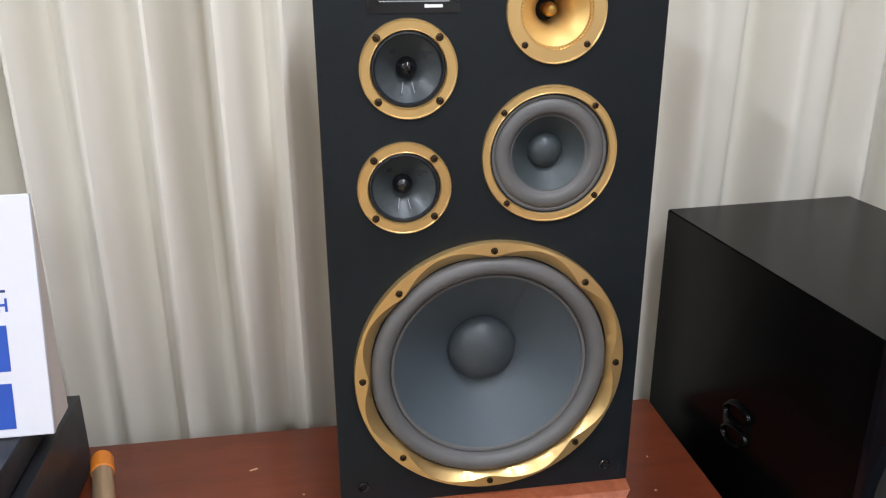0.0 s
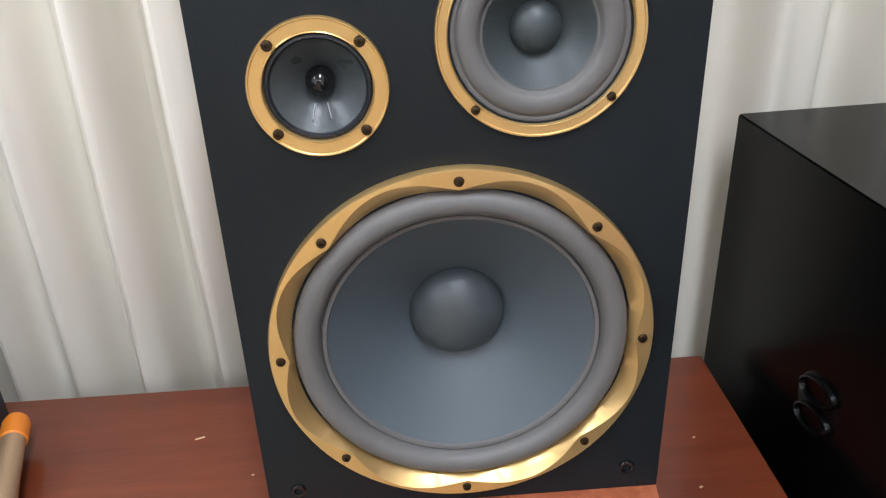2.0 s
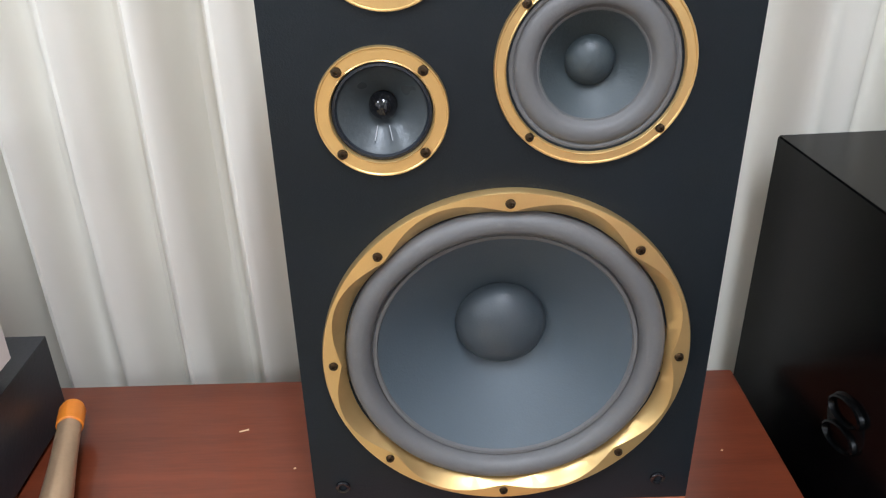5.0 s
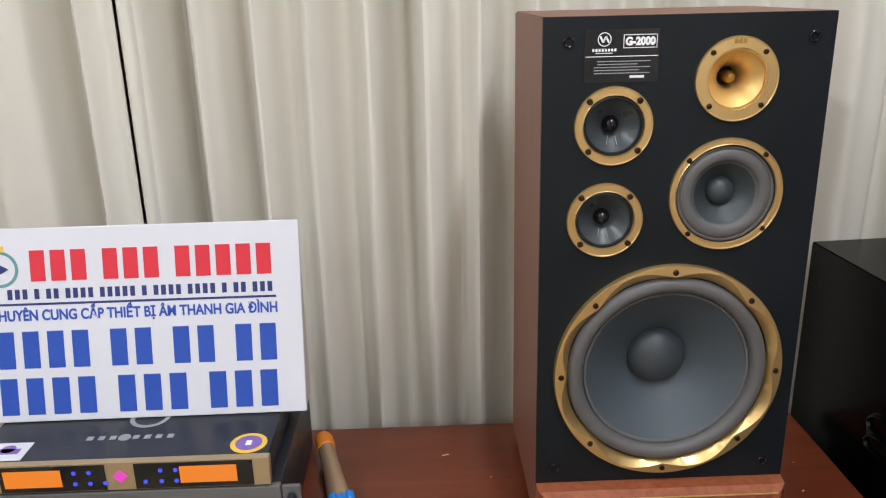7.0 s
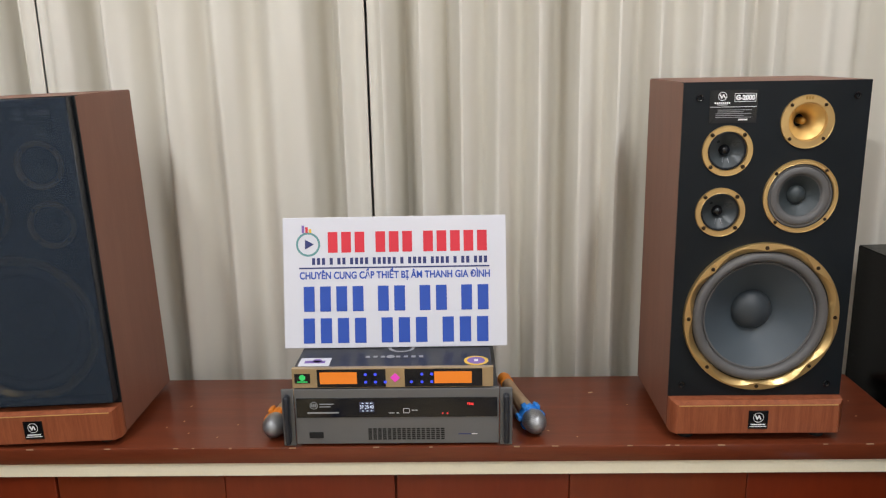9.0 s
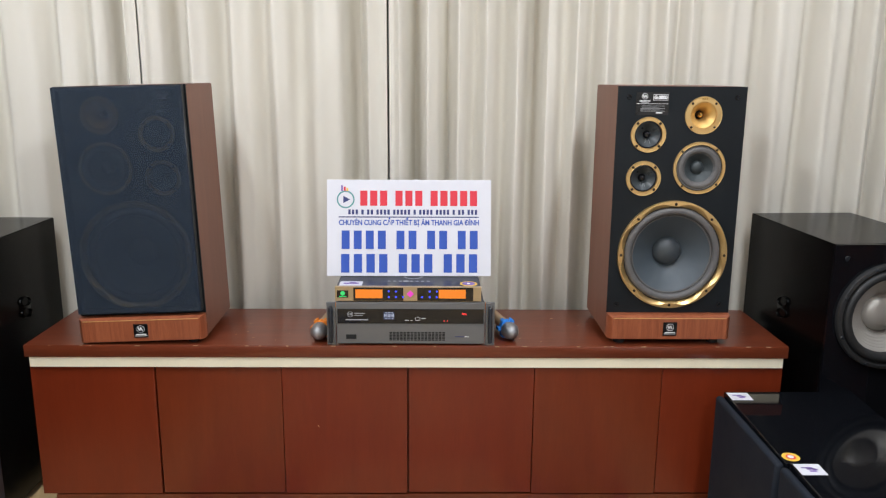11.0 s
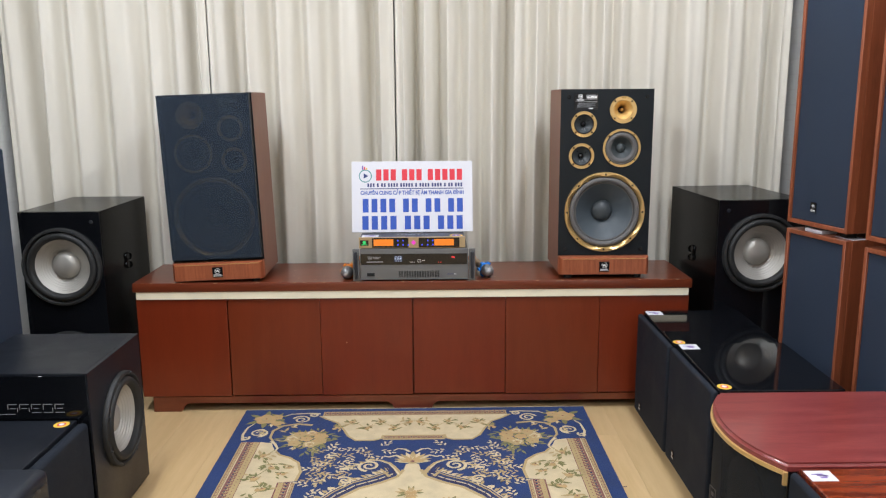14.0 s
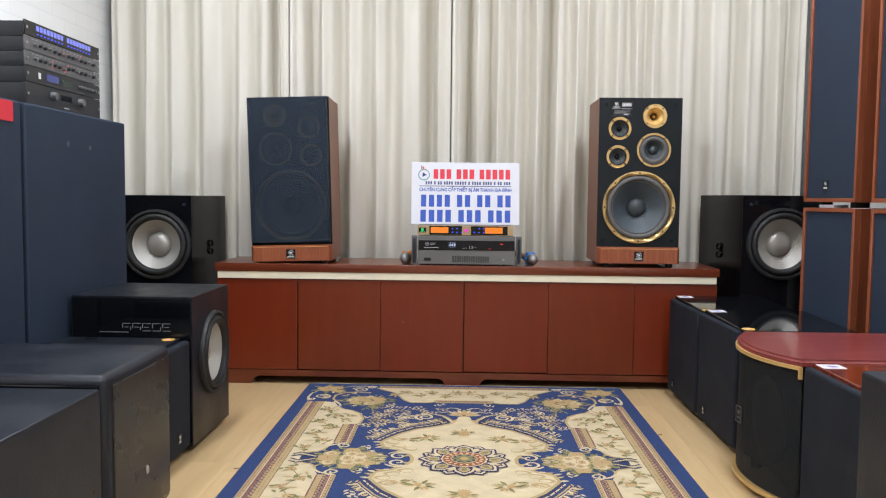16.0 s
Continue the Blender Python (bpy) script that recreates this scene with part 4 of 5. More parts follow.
def tall_sub(x0, x1, y0, y1, h, side, wx, wz, twin=True, yaw=0.0):
    """Tall gloss black cabinet with two drivers one over the other; side: the flank that carries the port."""
    t = thing("tall_subwoofer", "tall gloss-black double subwoofer with silver cones" if twin else "tall gloss-black subwoofer with a silver cone high on its front", "subwoofer", pose((x0 + x1) / 2, y0, 0, 0, 0, yaw), "tall subwoofers")
    hw = (x1 - x0) / 2
    cx = wx - (x0 + x1) / 2
    part("cabinet", shell(-hw, hw, 0, y1 - y0, 0.02, h), WOODGRAIN_BLACK, t)
    part("front_panel", holed_panel(-hw + 0.001, hw - 0.001, 0.022, h - 0.001, -0.008, 0.010, [(cx, wz, 0.138)] + ([(cx, wz - 0.415, 0.138)] if twin else [])), PIANO, t, "gloss black front")
    silver_driver(t, 0.1545, pose(cx, -0.008, wz))
    if twin:
        silver_driver(t, 0.1545, pose(cx, -0.008, wz - 0.415))
    xs = hw * side
    cup = part("terminal_plate", lathe([(0.0, -0.0015), (0.033, -0.0015), (0.035, 0.0)], 36), WOODGRAIN_BLACK, t, "flush round terminal plate", pose(xs, 0.235, 0.606 if twin else 0.622) @ pose(0, 0, 0, 0, 0, 90 * side) @ Matrix.Diagonal((1.05, 1, 1.05, 1)))
    for dz in (0.013, -0.015):
        part("terminal_socket", lathe([(0, -0.0022), (0.022, -0.0022), (0.0245, -0.0075), (0.0275, -0.0060), (0.0285, -0.001)], 28), WOODGRAIN_BLACK, cup, "black half-round socket", pose(0, 0, dz * 1.25, 0, 12 * side, 0) @ Matrix.Diagonal((1.1, 1, 0.54, 1)))
    part("bolt", lathe([(0, -0.011), (0.006, -0.011), (0.008, -0.008)], 12), SATIN_BLACK, t, at=pose(hw * 0.78 * side, 0, h - 0.04))
    for x in (-hw + 0.04, hw - 0.04):
        for y in (0.04, y1 - y0 - 0.04):
            part("foot", box(x - 0.02, x + 0.02, y - 0.02, y + 0.02, 0, 0.021), RUBBER, t)
    return t


tall_sub(-1.492, -1.177, -0.052, 0.425, 0.846, 1, -1.336, 0.630)
right_sub = tall_sub(1.210, 1.558, -0.066, 0.433, 0.873, -1, 1.386, 0.665, False, 3.7)
for dx, dy, a in ((0.010, 0.225, 8), (0.025, 0.212, 4), (0.030, 0.236, 12)):
    part("scuff", box(-0.022, 0.022, -0.0014, 0.0014, 0, 0.0003), PRINT_GREY, right_sub, "pale scuff on the top", pose(dx, dy, 0.8711, 0, 0, a))


def round_seal(parent, at, r=0.021):
    s = part("round_sticker", round_tile(r, 0.0006), PRINT_YELLOW, parent, "round gold seal sticker", at)
    part("print", round_tile(r * 0.56, 0.0004), PRINT_RED, s, at=pose(0, 0, 0.0005))
    part("print", round_tile(r * 0.36, 0.0004), WHITE_CARD, s, at=pose(0, 0, 0.0008))
    return s


def square_seal(parent, at, w=0.06, h=0.05):
    s = part("sticker", tile(w, h, 0.0006), WHITE_CARD, parent, "white sticker with purple print", at)
    rnd = random.Random(3)
    bm = bmesh.new()
    for i in range(7):
        tile(w * rnd.uniform(0.12, 0.3), h * rnd.uniform(0.08, 0.2), 0.0004, rnd.uniform(-0.2, 0.2) * w, rnd.uniform(-0.22, 0.22) * h, bm=bm)
    part("print", bm, PRINT_PURPLE, s, at=pose(0, 0, 0.0004))
    return s


def feet(t, x0, x1, y0, y1, h, r=0.016):
    for x in (x0, x1):
        for y in (y0, y1):
            part("foot", rod((x, y, 0), (x, y, h + 0.002), r), RUBBER, t)


def bookshelf_speaker(y0, y1, xf, xb, z1, top, label, seal, squares, tip=0.0):
    """A speaker with a cloth grille that faces -x."""
    t = thing("bookshelf_speaker", label, "speaker", pose(xf, (y0 + y1) / 2, 0), "speakers on the floor along the wall")
    hw, d = (y1 - y0) / 2 - 0.003, xb - xf
    cb = box(0.023, d, -hw, hw, 0.028, z1, 0.003)
    for v in cb.verts:
        if v.co.z > z1 - 0.01:
            v.co.z += tip * v.co.y
    part("cabinet", cb, top, t)
    part("grille", box(0.0, 0.022, -hw, hw, 0.030, z1 - 0.006, 0.010, 3), GRILLE_CLOTH, t, "black cloth grille with rounded edge")
    emblem(t, 0.022, 0.028, pose(-0.0005, hw * 0.55, 0.075, 90, 0, -90))
    feet(t, 0.07, d - 0.05, -hw + 0.05, hw - 0.05, 0.028)
    if squares:
        square_seal(t, pose(0.056, hw - 0.036, z1 + 0.0003 + tip * (hw - 0.036), math.degrees(tip), 0, 0))
    if seal:
        round_seal(t, pose(0.048, -hw + 0.03, z1 + 0.0003 - tip * (hw - 0.03), math.degrees(tip), 0, 0))
    return t


bookshelf_speaker(-0.495, -0.075, 0.915, 1.31, 0.432, PIANO, "gloss-black speaker with cloth grille and stickers on its top", True, True, 0.023)
bookshelf_speaker(-0.925, -0.500, 0.918, 1.31, 0.432, PIANO, "gloss-black speaker with cloth grille and stickers on its top", True, True, 0.023)
bookshelf_speaker(-1.850, -1.396, 0.935, 1.42, 0.420, RED_WOOD, "red rosewood-topped speaker with cloth grille and a white sticker", False, True)


def bow_front_speaker():
    """Karaoke speaker with a bowed perforated front, trimmed in gold."""
    y0, y1, xf, xb = -1.392, -0.930, 0.932, 1.42
    t = thing("bow_front_speaker", "maroon-topped karaoke speaker with bowed black grille and gold trim", "speaker", pose(0, 0, 0))
    yc, hw = (y0 + y1) / 2, (y1 - y0) / 2

    def bow(out, n=20, inset=0.0):
        return [(xf - out * (1 - (abs(u)) ** 2.2) + inset, yc + u * (hw - inset)) for u in np.linspace(1, -1, n)]

    def solid(out, inset, back, z0, z1):
        return prism(bow(out, 24, inset) + [(back, y0 + inset), (back, y1 - inset)], z0, z1)
    part("cabinet", solid(-0.022, 0.012, xb, 0.030, 0.408), SATIN_BLACK, t)
    top = solid(0.070, 0.002, xb, 0.409, 0.428)
    bmesh.ops.bevel(top, geom=[e for e in top.edges if all(v.co.z > 0.42 for v in e.verts)], offset=0.008, segments=3, affect="EDGES")
    part("top_panel", top, MAROON_WOOD, t, "maroon woodgrain top")
    part("side_panel", box(xf + 0.03, xb, y0, y0 + 0.011, 0.028, 0.408, 0.003), MAROON_WOOD, t)
    for z0, z1 in ((0.398, 0.4085), (0.018, 0.029)):
        outer, inner = bow(0.074, 24), bow(0.060, 24, 0.003)
        part("gold_trim", prism(outer + list(reversed(inner)), z0, z1), TRIM_GOLD, t, "pale gold edge trim")
    part("gold_trim", box(xf - 0.006, xf + 0.004, y0 - 0.0015, y0 + 0.006, 0.375, 0.408), TRIM_GOLD, t)
    gb = bmesh.new()
    pts = bow(0.066, 40, 0.006)
    lo = [gb.verts.new((x, y, 0.031)) for x, y in pts]
    hi = [gb.verts.new((x, y, 0.397)) for x, y in pts]
    for i in range(len(pts) - 1):
        gb.faces.new((lo[i], lo[i + 1], hi[i + 1], hi[i]))
    part("grille", gb, cloth_see_through("steel_mesh", (0.009, 0.011, 0.013), 0.13), t, "black perforated grille")
    part("driver", lathe([(0.13, 0), (0.13, -0.006), (0.115, -0.006), (0.10, -0.003), (0.05, 0.02), (0, 0.01)], 40), SURROUND, t, at=pose(xf + 0.008, yc - 0.01, 0.205, 0, 0, -90))
    bd = bmesh.new()
    for cx, cy, w, h in ((0, 0.024, 0.034, 0.0014), (0, -0.024, 0.034, 0.0014), (-0.017, 0, 0.0014, 0.048), (0.017, 0, 0.0014, 0.048), (0, 0.006, 0.012, 0.010), (0, -0.010, 0.020, 0.004)):
        tile(w, h, 0.002, cx, cy, bm=bd)
    part("badge", bd, SURROUND, t, "small outlined badge", pose(xf - 0.0665, yc + 0.040, 0.205, 90, 0, -85))
    feet(t, xf + 0.04, xb - 0.05, y0 + 0.06, y1 - 0.06, 0.032)
    return t


bow_front_speaker()


def plain_sub(name, label, x0, x1, y0, y1, z1, mat, bevel=0.004, foot=0.02, seg=2):
    t = thing(name, label, "subwoofer", pose((x0 + x1) / 2, (y0 + y1) / 2, 0), "subwoofers on the floor")
    hx, hy = (x1 - x0) / 2, (y1 - y0) / 2
    part("cabinet", box(-hx, hx, -hy, hy, foot, z1, bevel, seg), mat, t)
    feet(t, -hx + 0.05, hx - 0.05, -hy + 0.05, hy - 0.05, foot)
    return t, hx, hy


t, hx, hy = plain_sub("dark_subwoofer", "dark grey subwoofer box standing on the floor", 0.85, 1.40, -2.32, -1.872, 0.505, HIDE_BLACK, 0.006)

# side-firing subwoofer with raised lettering bars
hx, hy = 0.199, 0.194
t = thing("side_subwoofer", "satin-black subwoofer with a silver side driver and outlined marks", "subwoofer", pose(-1.056, -0.784, 0), "subwoofers on the floor")
turn = pose(0, 0, 0, 0, 0, 90)
part("cabinet", shell(-hy, hy, -hx + 0.012, hx, 0.02, 0.518), SATIN_BLACK, t, at=turn)
part("driver_panel", holed_panel(-hy + 0.001, hy - 0.001, 0.022, 0.517, -hx, -hx + 0.018, [(0.012, 0.300, 0.131)]), SATIN_BLACK, t, at=turn)
feet(t, -hx + 0.05, hx - 0.05, -hy + 0.05, hy - 0.05, 0.02)
silver_driver(t, 0.146, pose(hx, 0.012, 0.300, 0, 0, 90), 0.05)
part("front_panel", box(-hx + 0.004, hx - 0.004, -hy - 0.003, -hy + 0.001, 0.03, 0.512), PIANO, t, "gloss black front")
mk = bmesh.new()
rnd = random.Random(8)
for i in range(5):
    x, w2, h2 = -0.020 + 0.033 * i, 0.026, 0.024
    for dx, dy, ww, hh in ((0, h2 / 2, w2, 0.0016), (0, -h2 / 2, w2, 0.0016), (-w2 / 2, 0.004, 0.0016, h2 * 0.6), (w2 / 2, -0.004, 0.0016, h2 * 0.5), (0, 0, w2 * 0.6, 0.0016)):
        if rnd.random() < 0.72:
            tile(ww, hh, 0.0008, x + dx, dy, bm=mk)
tile(0.095, 0.0016, 0.0008, -0.062, -0.017, bm=mk)
part("outline_mark", mk, PRINT_GREY, t, "thin outlined marks", facing(0.004, -hy - 0.0032, 0.418))

t = thing("bookshelf_speaker", "black speaker with cloth grille and a gold seal on its top", "speaker", pose(-0.86, -1.185, 0), "speakers on the floor along the wall")
part("cabinet", box(-0.40, -0.032, -0.197, 0.197, 0.028, 0.385, 0.003), SATIN_BLACK, t)
part("grille", box(-0.031, 0.0, -0.197, 0.197, 0.030, 0.379, 0.012, 3), GRILLE_CLOTH, t, "black cloth grille with rounded edge")
emblem(t, 0.024, 0.030, pose(0.0005, 0.09, 0.085, 90, 0, 90))
round_seal(t, pose(-0.060, 0.165, 0.3852))
feet(t, -0.35, -0.07, -0.15, 0.15, 0.028)

t, hx, hy = plain_sub("rounded_subwoofer", "dark textured subwoofer with rounded edges on the floor", -1.24, -0.772, -1.782, -1.392, 0.442, HIDE_BLACK, 0.018, 0.02, 4)
part("side_plate", box(hx - 0.002, hx + 0.004, -hy + 0.035, hy - 0.02, 0.04, 0.415, 0.003), plain("bronze_side", (0.040, 0.037, 0.032), 0.32, metal=0.3, vary=0.15), t, "dark bronze side plate")
part("badge", lathe([(0, -0.004), (0.005, -0.004), (0.0065, 0.0)], 16), SILVER, t, "small oval emblem", pose(hx + 0.004, 0.02, 0.155, 0, 0, 90) @ Matrix.Diagonal((0.8, 1, 1.8, 1)))
part("front_panel", box(-hx + 0.02, hx - 0.014, -hy - 0.004, -hy + 0.002, 0.04, 0.422, 0.004), PIANO, t, "recessed black front")

t, hx, hy = plain_sub("dark_subwoofer", "dark grey textured subwoofer with a side slot port", -1.24, -0.772, -2.26, -1.805, 0.420, HIDE_BLACK, 0.005)
part("port", box(hx - 0.03, hx + 0.001, -0.12, 0.13, 0.06, 0.19, 0.02), HOLE, t, "slot port")
for y, z in ((0.17, 0.36), (0.19, 0.20), (-0.18, 0.36)):
    part("screw", lathe([(0, -0.0015), (0.004, -0.0015), (0.005, 0)], 12), SCREW, t, at=pose(hx, y, z, 0, 0, 90))


# tall navy towers along the west wall
def navy_tower(y0, y1, red):
    t = thing("tower_speaker", "tall speaker with dark navy cloth front against the brick wall", "speaker", pose(-1.27, (y0 + y1) / 2, 0), "tall navy speakers")
    hw = (y1 - y0) / 2 - 0.004
    part("cabinet", box(-0.45, -0.024, -hw, hw, 0.0, 1.114, 0.003), SATIN_BLACK, t)
    part("grille", box(-0.023, 0.0, -hw, hw, 0.012, 1.118, 0.008, 3), NAVY_GRILLE, t, "dark navy cloth grille")
    # Pale discs on the cloth paint the soft glints of tweeters behind it.
    for y, z in ((-0.09, 1.012), (0.06, 1.008)):
        part("tweeter_glint", lathe([(0, -0.0012), (0.007, -0.0008), (0.009, 0)], 16), SURROUND, t, "pale disc on the cloth painting a tweeter glint", pose(0, y, z, 0, 0, 90))
    if red:
        part("red_tag", box(0.0, 0.003, hw - 0.11, hw - 0.045, 1.055, 1.112), PRINT_RED, t, "small red tag")
    return t


navy_tower(-1.205, -0.512, False)
navy_tower(-1.91, -1.215, True)


RACK_GREY = plain("worn_grey_panel", (0.135, 0.135, 0.140), 0.45, metal=0.3, vary=0.5, scale=40, grain=300)


def rack_unit(z, h, kind, depth=0.26):
    label = {"blue": "slim black rack processor with rows of blue lights", "knobs": "black rack processor with knobs and small lights", "power": "dark power amplifier with two large knobs", "screen": "black rack processor with a blue screen and green lights"}[kind]
    t = thing("rack_unit", label, "audio unit", pose(-1.305, -0.885, z), "stack of audio units")
    part("case", box(-depth, -0.006, -0.215, 0.215, 0, h - 0.001, 0.001), DARK_METAL, t)
    f = part("front_panel", box(-0.006, 0.0, -0.241, 0.241, 0.0005, h - 0.0015, 0.001), {"blue": DISPLAY_BLACK, "knobs": RACK_GREY, "power": DARK_METAL, "screen": DARK_METAL}[kind], t)
    rnd = random.Random(int(z * 1000))
    side = pose(0.0002, 0, h / 2, 90, 0, 90)
    if kind == "blue":
        big, small = finish("light", tile(0.0165, 0.016, 0.0008), LED_LILAC, False), finish("light", tile(0.010, 0.004, 0.0008), LED_BLUE, False)
        for i in range(16):
            for me, dz in ((big, 0.006), (small, -0.012)):
                ob = new("light", me)
                ob.parent, ob.matrix_basis = f, side @ pose(-0.17 + 0.021 * i + (0.02 if i > 7 else 0), dz, 0)
    elif kind == "knobs":
        for i in range(14):
            x = -0.19 + 0.029 * i
            part("knob", rod((0, 0, 0), (0, 0, 0.010), 0.0055, 0.0048, 12), DARK_METAL if i % 3 else GREY_METAL, f, at=side @ pose(x, rnd.uniform(-0.004, 0.004), 0))
        bm = bmesh.new()
        for i in range(18):
            tile(0.009, 0.0025, 0.0006, -0.2 + 0.0235 * i, 0.014, bm=bm)
        part("print", bm, PRINT_GREY, f, at=side)
        bm = bmesh.new()
        for i in range(6):
            tile(0.004, 0.004, 0.0008, rnd.uniform(-0.1, 0.1), rnd.uniform(-0.012, 0.012), bm=bm)
        part("red_light", bm, LED_RED, f, at=side)
    elif kind == "screen":
        part("screen", tile(0.075, 0.022, 0.0008), glow("screen_blue", (0.07, 0.10, 0.45), 0.5), f, "dim blue screen", side @ pose(-0.085, 0.002, 0))
        for i in range(6):
            part("green_light", tile(0.008, 0.006, 0.0008), glow("dim_green", (0.02, 0.16, 0.06), 0.5), f, at=side @ pose(-0.025 + 0.012 * i, 0.006 * (-1) ** i, 0))
        # White block for a pale spot at the panel's left.
        part("white_spot", tile(0.012, 0.018, 0.002), PRINT_WHITE, f, "small white spot", side @ pose(-0.165, 0, 0))
        for i in range(5):
            part("knob", rod((0, 0, 0), (0, 0, 0.010), 0.0055, 0.0048, 12), GREY_METAL, f, at=side @ pose(0.09 + 0.026 * i, 0.0, 0))
    else:
        for x in (-0.09, 0.09):
            part("knob", rod((0, 0, 0), (0, 0, 0.016), 0.014, 0.012, 20), GREY_METAL, f, at=side @ pose(x, 0.008, 0))
        part("display", tile(0.07, 0.018, 0.0008), DISPLAY_BLACK, f, at=side @ pose(0, 0.01, 0))
        bm = tile(0.03, 0.005, 0.0008, 0, -0.022)
        part("print", bm, PRINT_GREY, f, at=side)
    for x in (-0.23, 0.23):
        part("rack_screw", rod((0, 0, 0), (0, 0, 0.002), 0.004, segs=10), PRINT_GREY, f, at=side @ pose(x, 0, 0))
    return t


z = 1.1185
for h, k, d in ((0.072, "power", 0.38), (0.050, "screen", 0.30), (0.045, "knobs", 0.27), (0.045, "knobs", 0.27), (0.046, "blue", 0.26)):
    rack_unit(z, h, k, d)
    z += h


# cherry towers, two high, by the east wall
def cherry_tower(x, y, z, h, w, d, yaw, lit, label):
    t = thing("cherry_tower_speaker", label, "speaker", pose(x, y, z, 0, 0, yaw), "stacked tower speakers")
    fr = bmesh.new()
    # local: the front faces -y, its left end is the origin
    part("cabinet", box(0, w, 0.012, d, 0, h, 0.002), CHERRY, t, "cherry woodgrain cabinet")
    for a in ((0, 0.012, 0, h), (w - 0.012, w, 0, h), (0.012, w - 0.012, 0, 0.014), (0.012, w - 0.012, h - 0.014, h)):
        box(a[0], a[1], -0.012, 0.012, a[2], a[3], 0.001, 1, bm=fr)
    part("front_frame", fr, CHERRY, t, "cherry front frame")
    part("grille", box(0.0125, w - 0.0125, -0.006, 0.011, 0.0145, h - 0.0145, 0.002), NAVY_GRILLE, t, "dark cloth grille")
    if lit:
        emblem(t, 0.026, 0.034, facing(w * 0.42, -0.0065, 0.062))
    return t


YAW = -76.1
low_z, up_z = 0.0, 0.848
cherry_tower(1.327, -0.442, low_z, 0.826, 0.275, 0.27, YAW, False, "cherry tower speaker with dark cloth grille standing on the floor")
cherry_tower(1.327, -0.442, up_z, 0.96, 0.275, 0.27, YAW, True, "cherry tower speaker with dark cloth grille stacked on another")
cherry_tower(1.402, -0.800, low_z, 0.826, 0.275, 0.27, YAW, False, "cherry tower speaker with dark cloth grille standing on the floor")
cherry_tower(1.402, -0.800, up_z, 0.96, 0.275, 0.27, YAW, True, "cherry tower speaker with dark cloth grille stacked on another")
for bx, by, a in ((1.327, -0.442, YAW), (1.402, -0.800, YAW)):
    for lx, ly in ((0.06, 0.04), (0.225, 0.04), (0.06, 0.20), (0.225, 0.20)):
        p = pose(bx, by, 0, 0, 0, a) @ Vector((lx, ly, 0))
        pad = thing("rubber_pad", "black rubber pad between stacked speakers", "pad", pose(p.x, p.y, 0.826), "rubber pads")
        part("block", box(-0.018, 0.018, -0.018, 0.018, 0, 0.022, 0.002), RUBBER, pad)
p = pose(1.327, -0.442, 0, 0, 0, YAW) @ Vector((0.115, 0.03, 0))
foam = thing("foam_strip", "white foam packing strip between stacked speakers", "foam", pose(p.x, p.y, 0.8265, 0, 0, YAW))
part("block", box(-0.04, 0.04, -0.03, 0.03, 0, 0.012, 0.002), WHITE_CARD, foam)
p = pose(1.327, -0.442, 0, 0, 0, YAW) @ Vector((0.245, 0.045, 0))
paper = thing("paper_card", "white paper card lying on a speaker", "paper", pose(p.x, p.y, 0.8265, 0, 0, YAW))
part("sheet", box(-0.05, 0.03, -0.03, 0.03, 0, 0.002), WHITE_CARD, paper)


# ---- rug ----
RUG_BLUE = plain("rug_blue", (0.018, 0.040, 0.132), 0.95, vary=0.25, scale=10, grain=420, bump=0.25)
RUG_CREAM = plain("rug_cream", (0.59, 0.480, 0.300), 0.95, vary=0.18, scale=22, grain=420, bump=0.25)
RUG_TAN = plain("rug_tan", (0.43, 0.315, 0.150), 0.95, vary=0.15, scale=14, grain=420, bump=0.25)
RUG_GREEN = plain("rug_green", (0.205, 0.190, 0.075), 0.95, vary=0.25, scale=30, grain=420, bump=0.25)
RUG_MAROON = plain("rug_maroon", (0.21, 0.088, 0.078), 0.95, vary=0.2, scale=30, grain=420, bump=0.25)
RUG_PEACH = plain("rug_peach", (0.47, 0.31, 0.14), 0.95, vary=0.2, scale=30, grain=420, bump=0.25)
RUG_NAVY = plain("rug_navy", (0.030, 0.030, 0.085), 0.95, vary=0.2, scale=30, grain=420, bump=0.25)
RUG_RUST = plain("rug_rust", (0.29, 0.085, 0.035), 0.95, vary=0.25, scale=40, grain=420, bump=0.25)


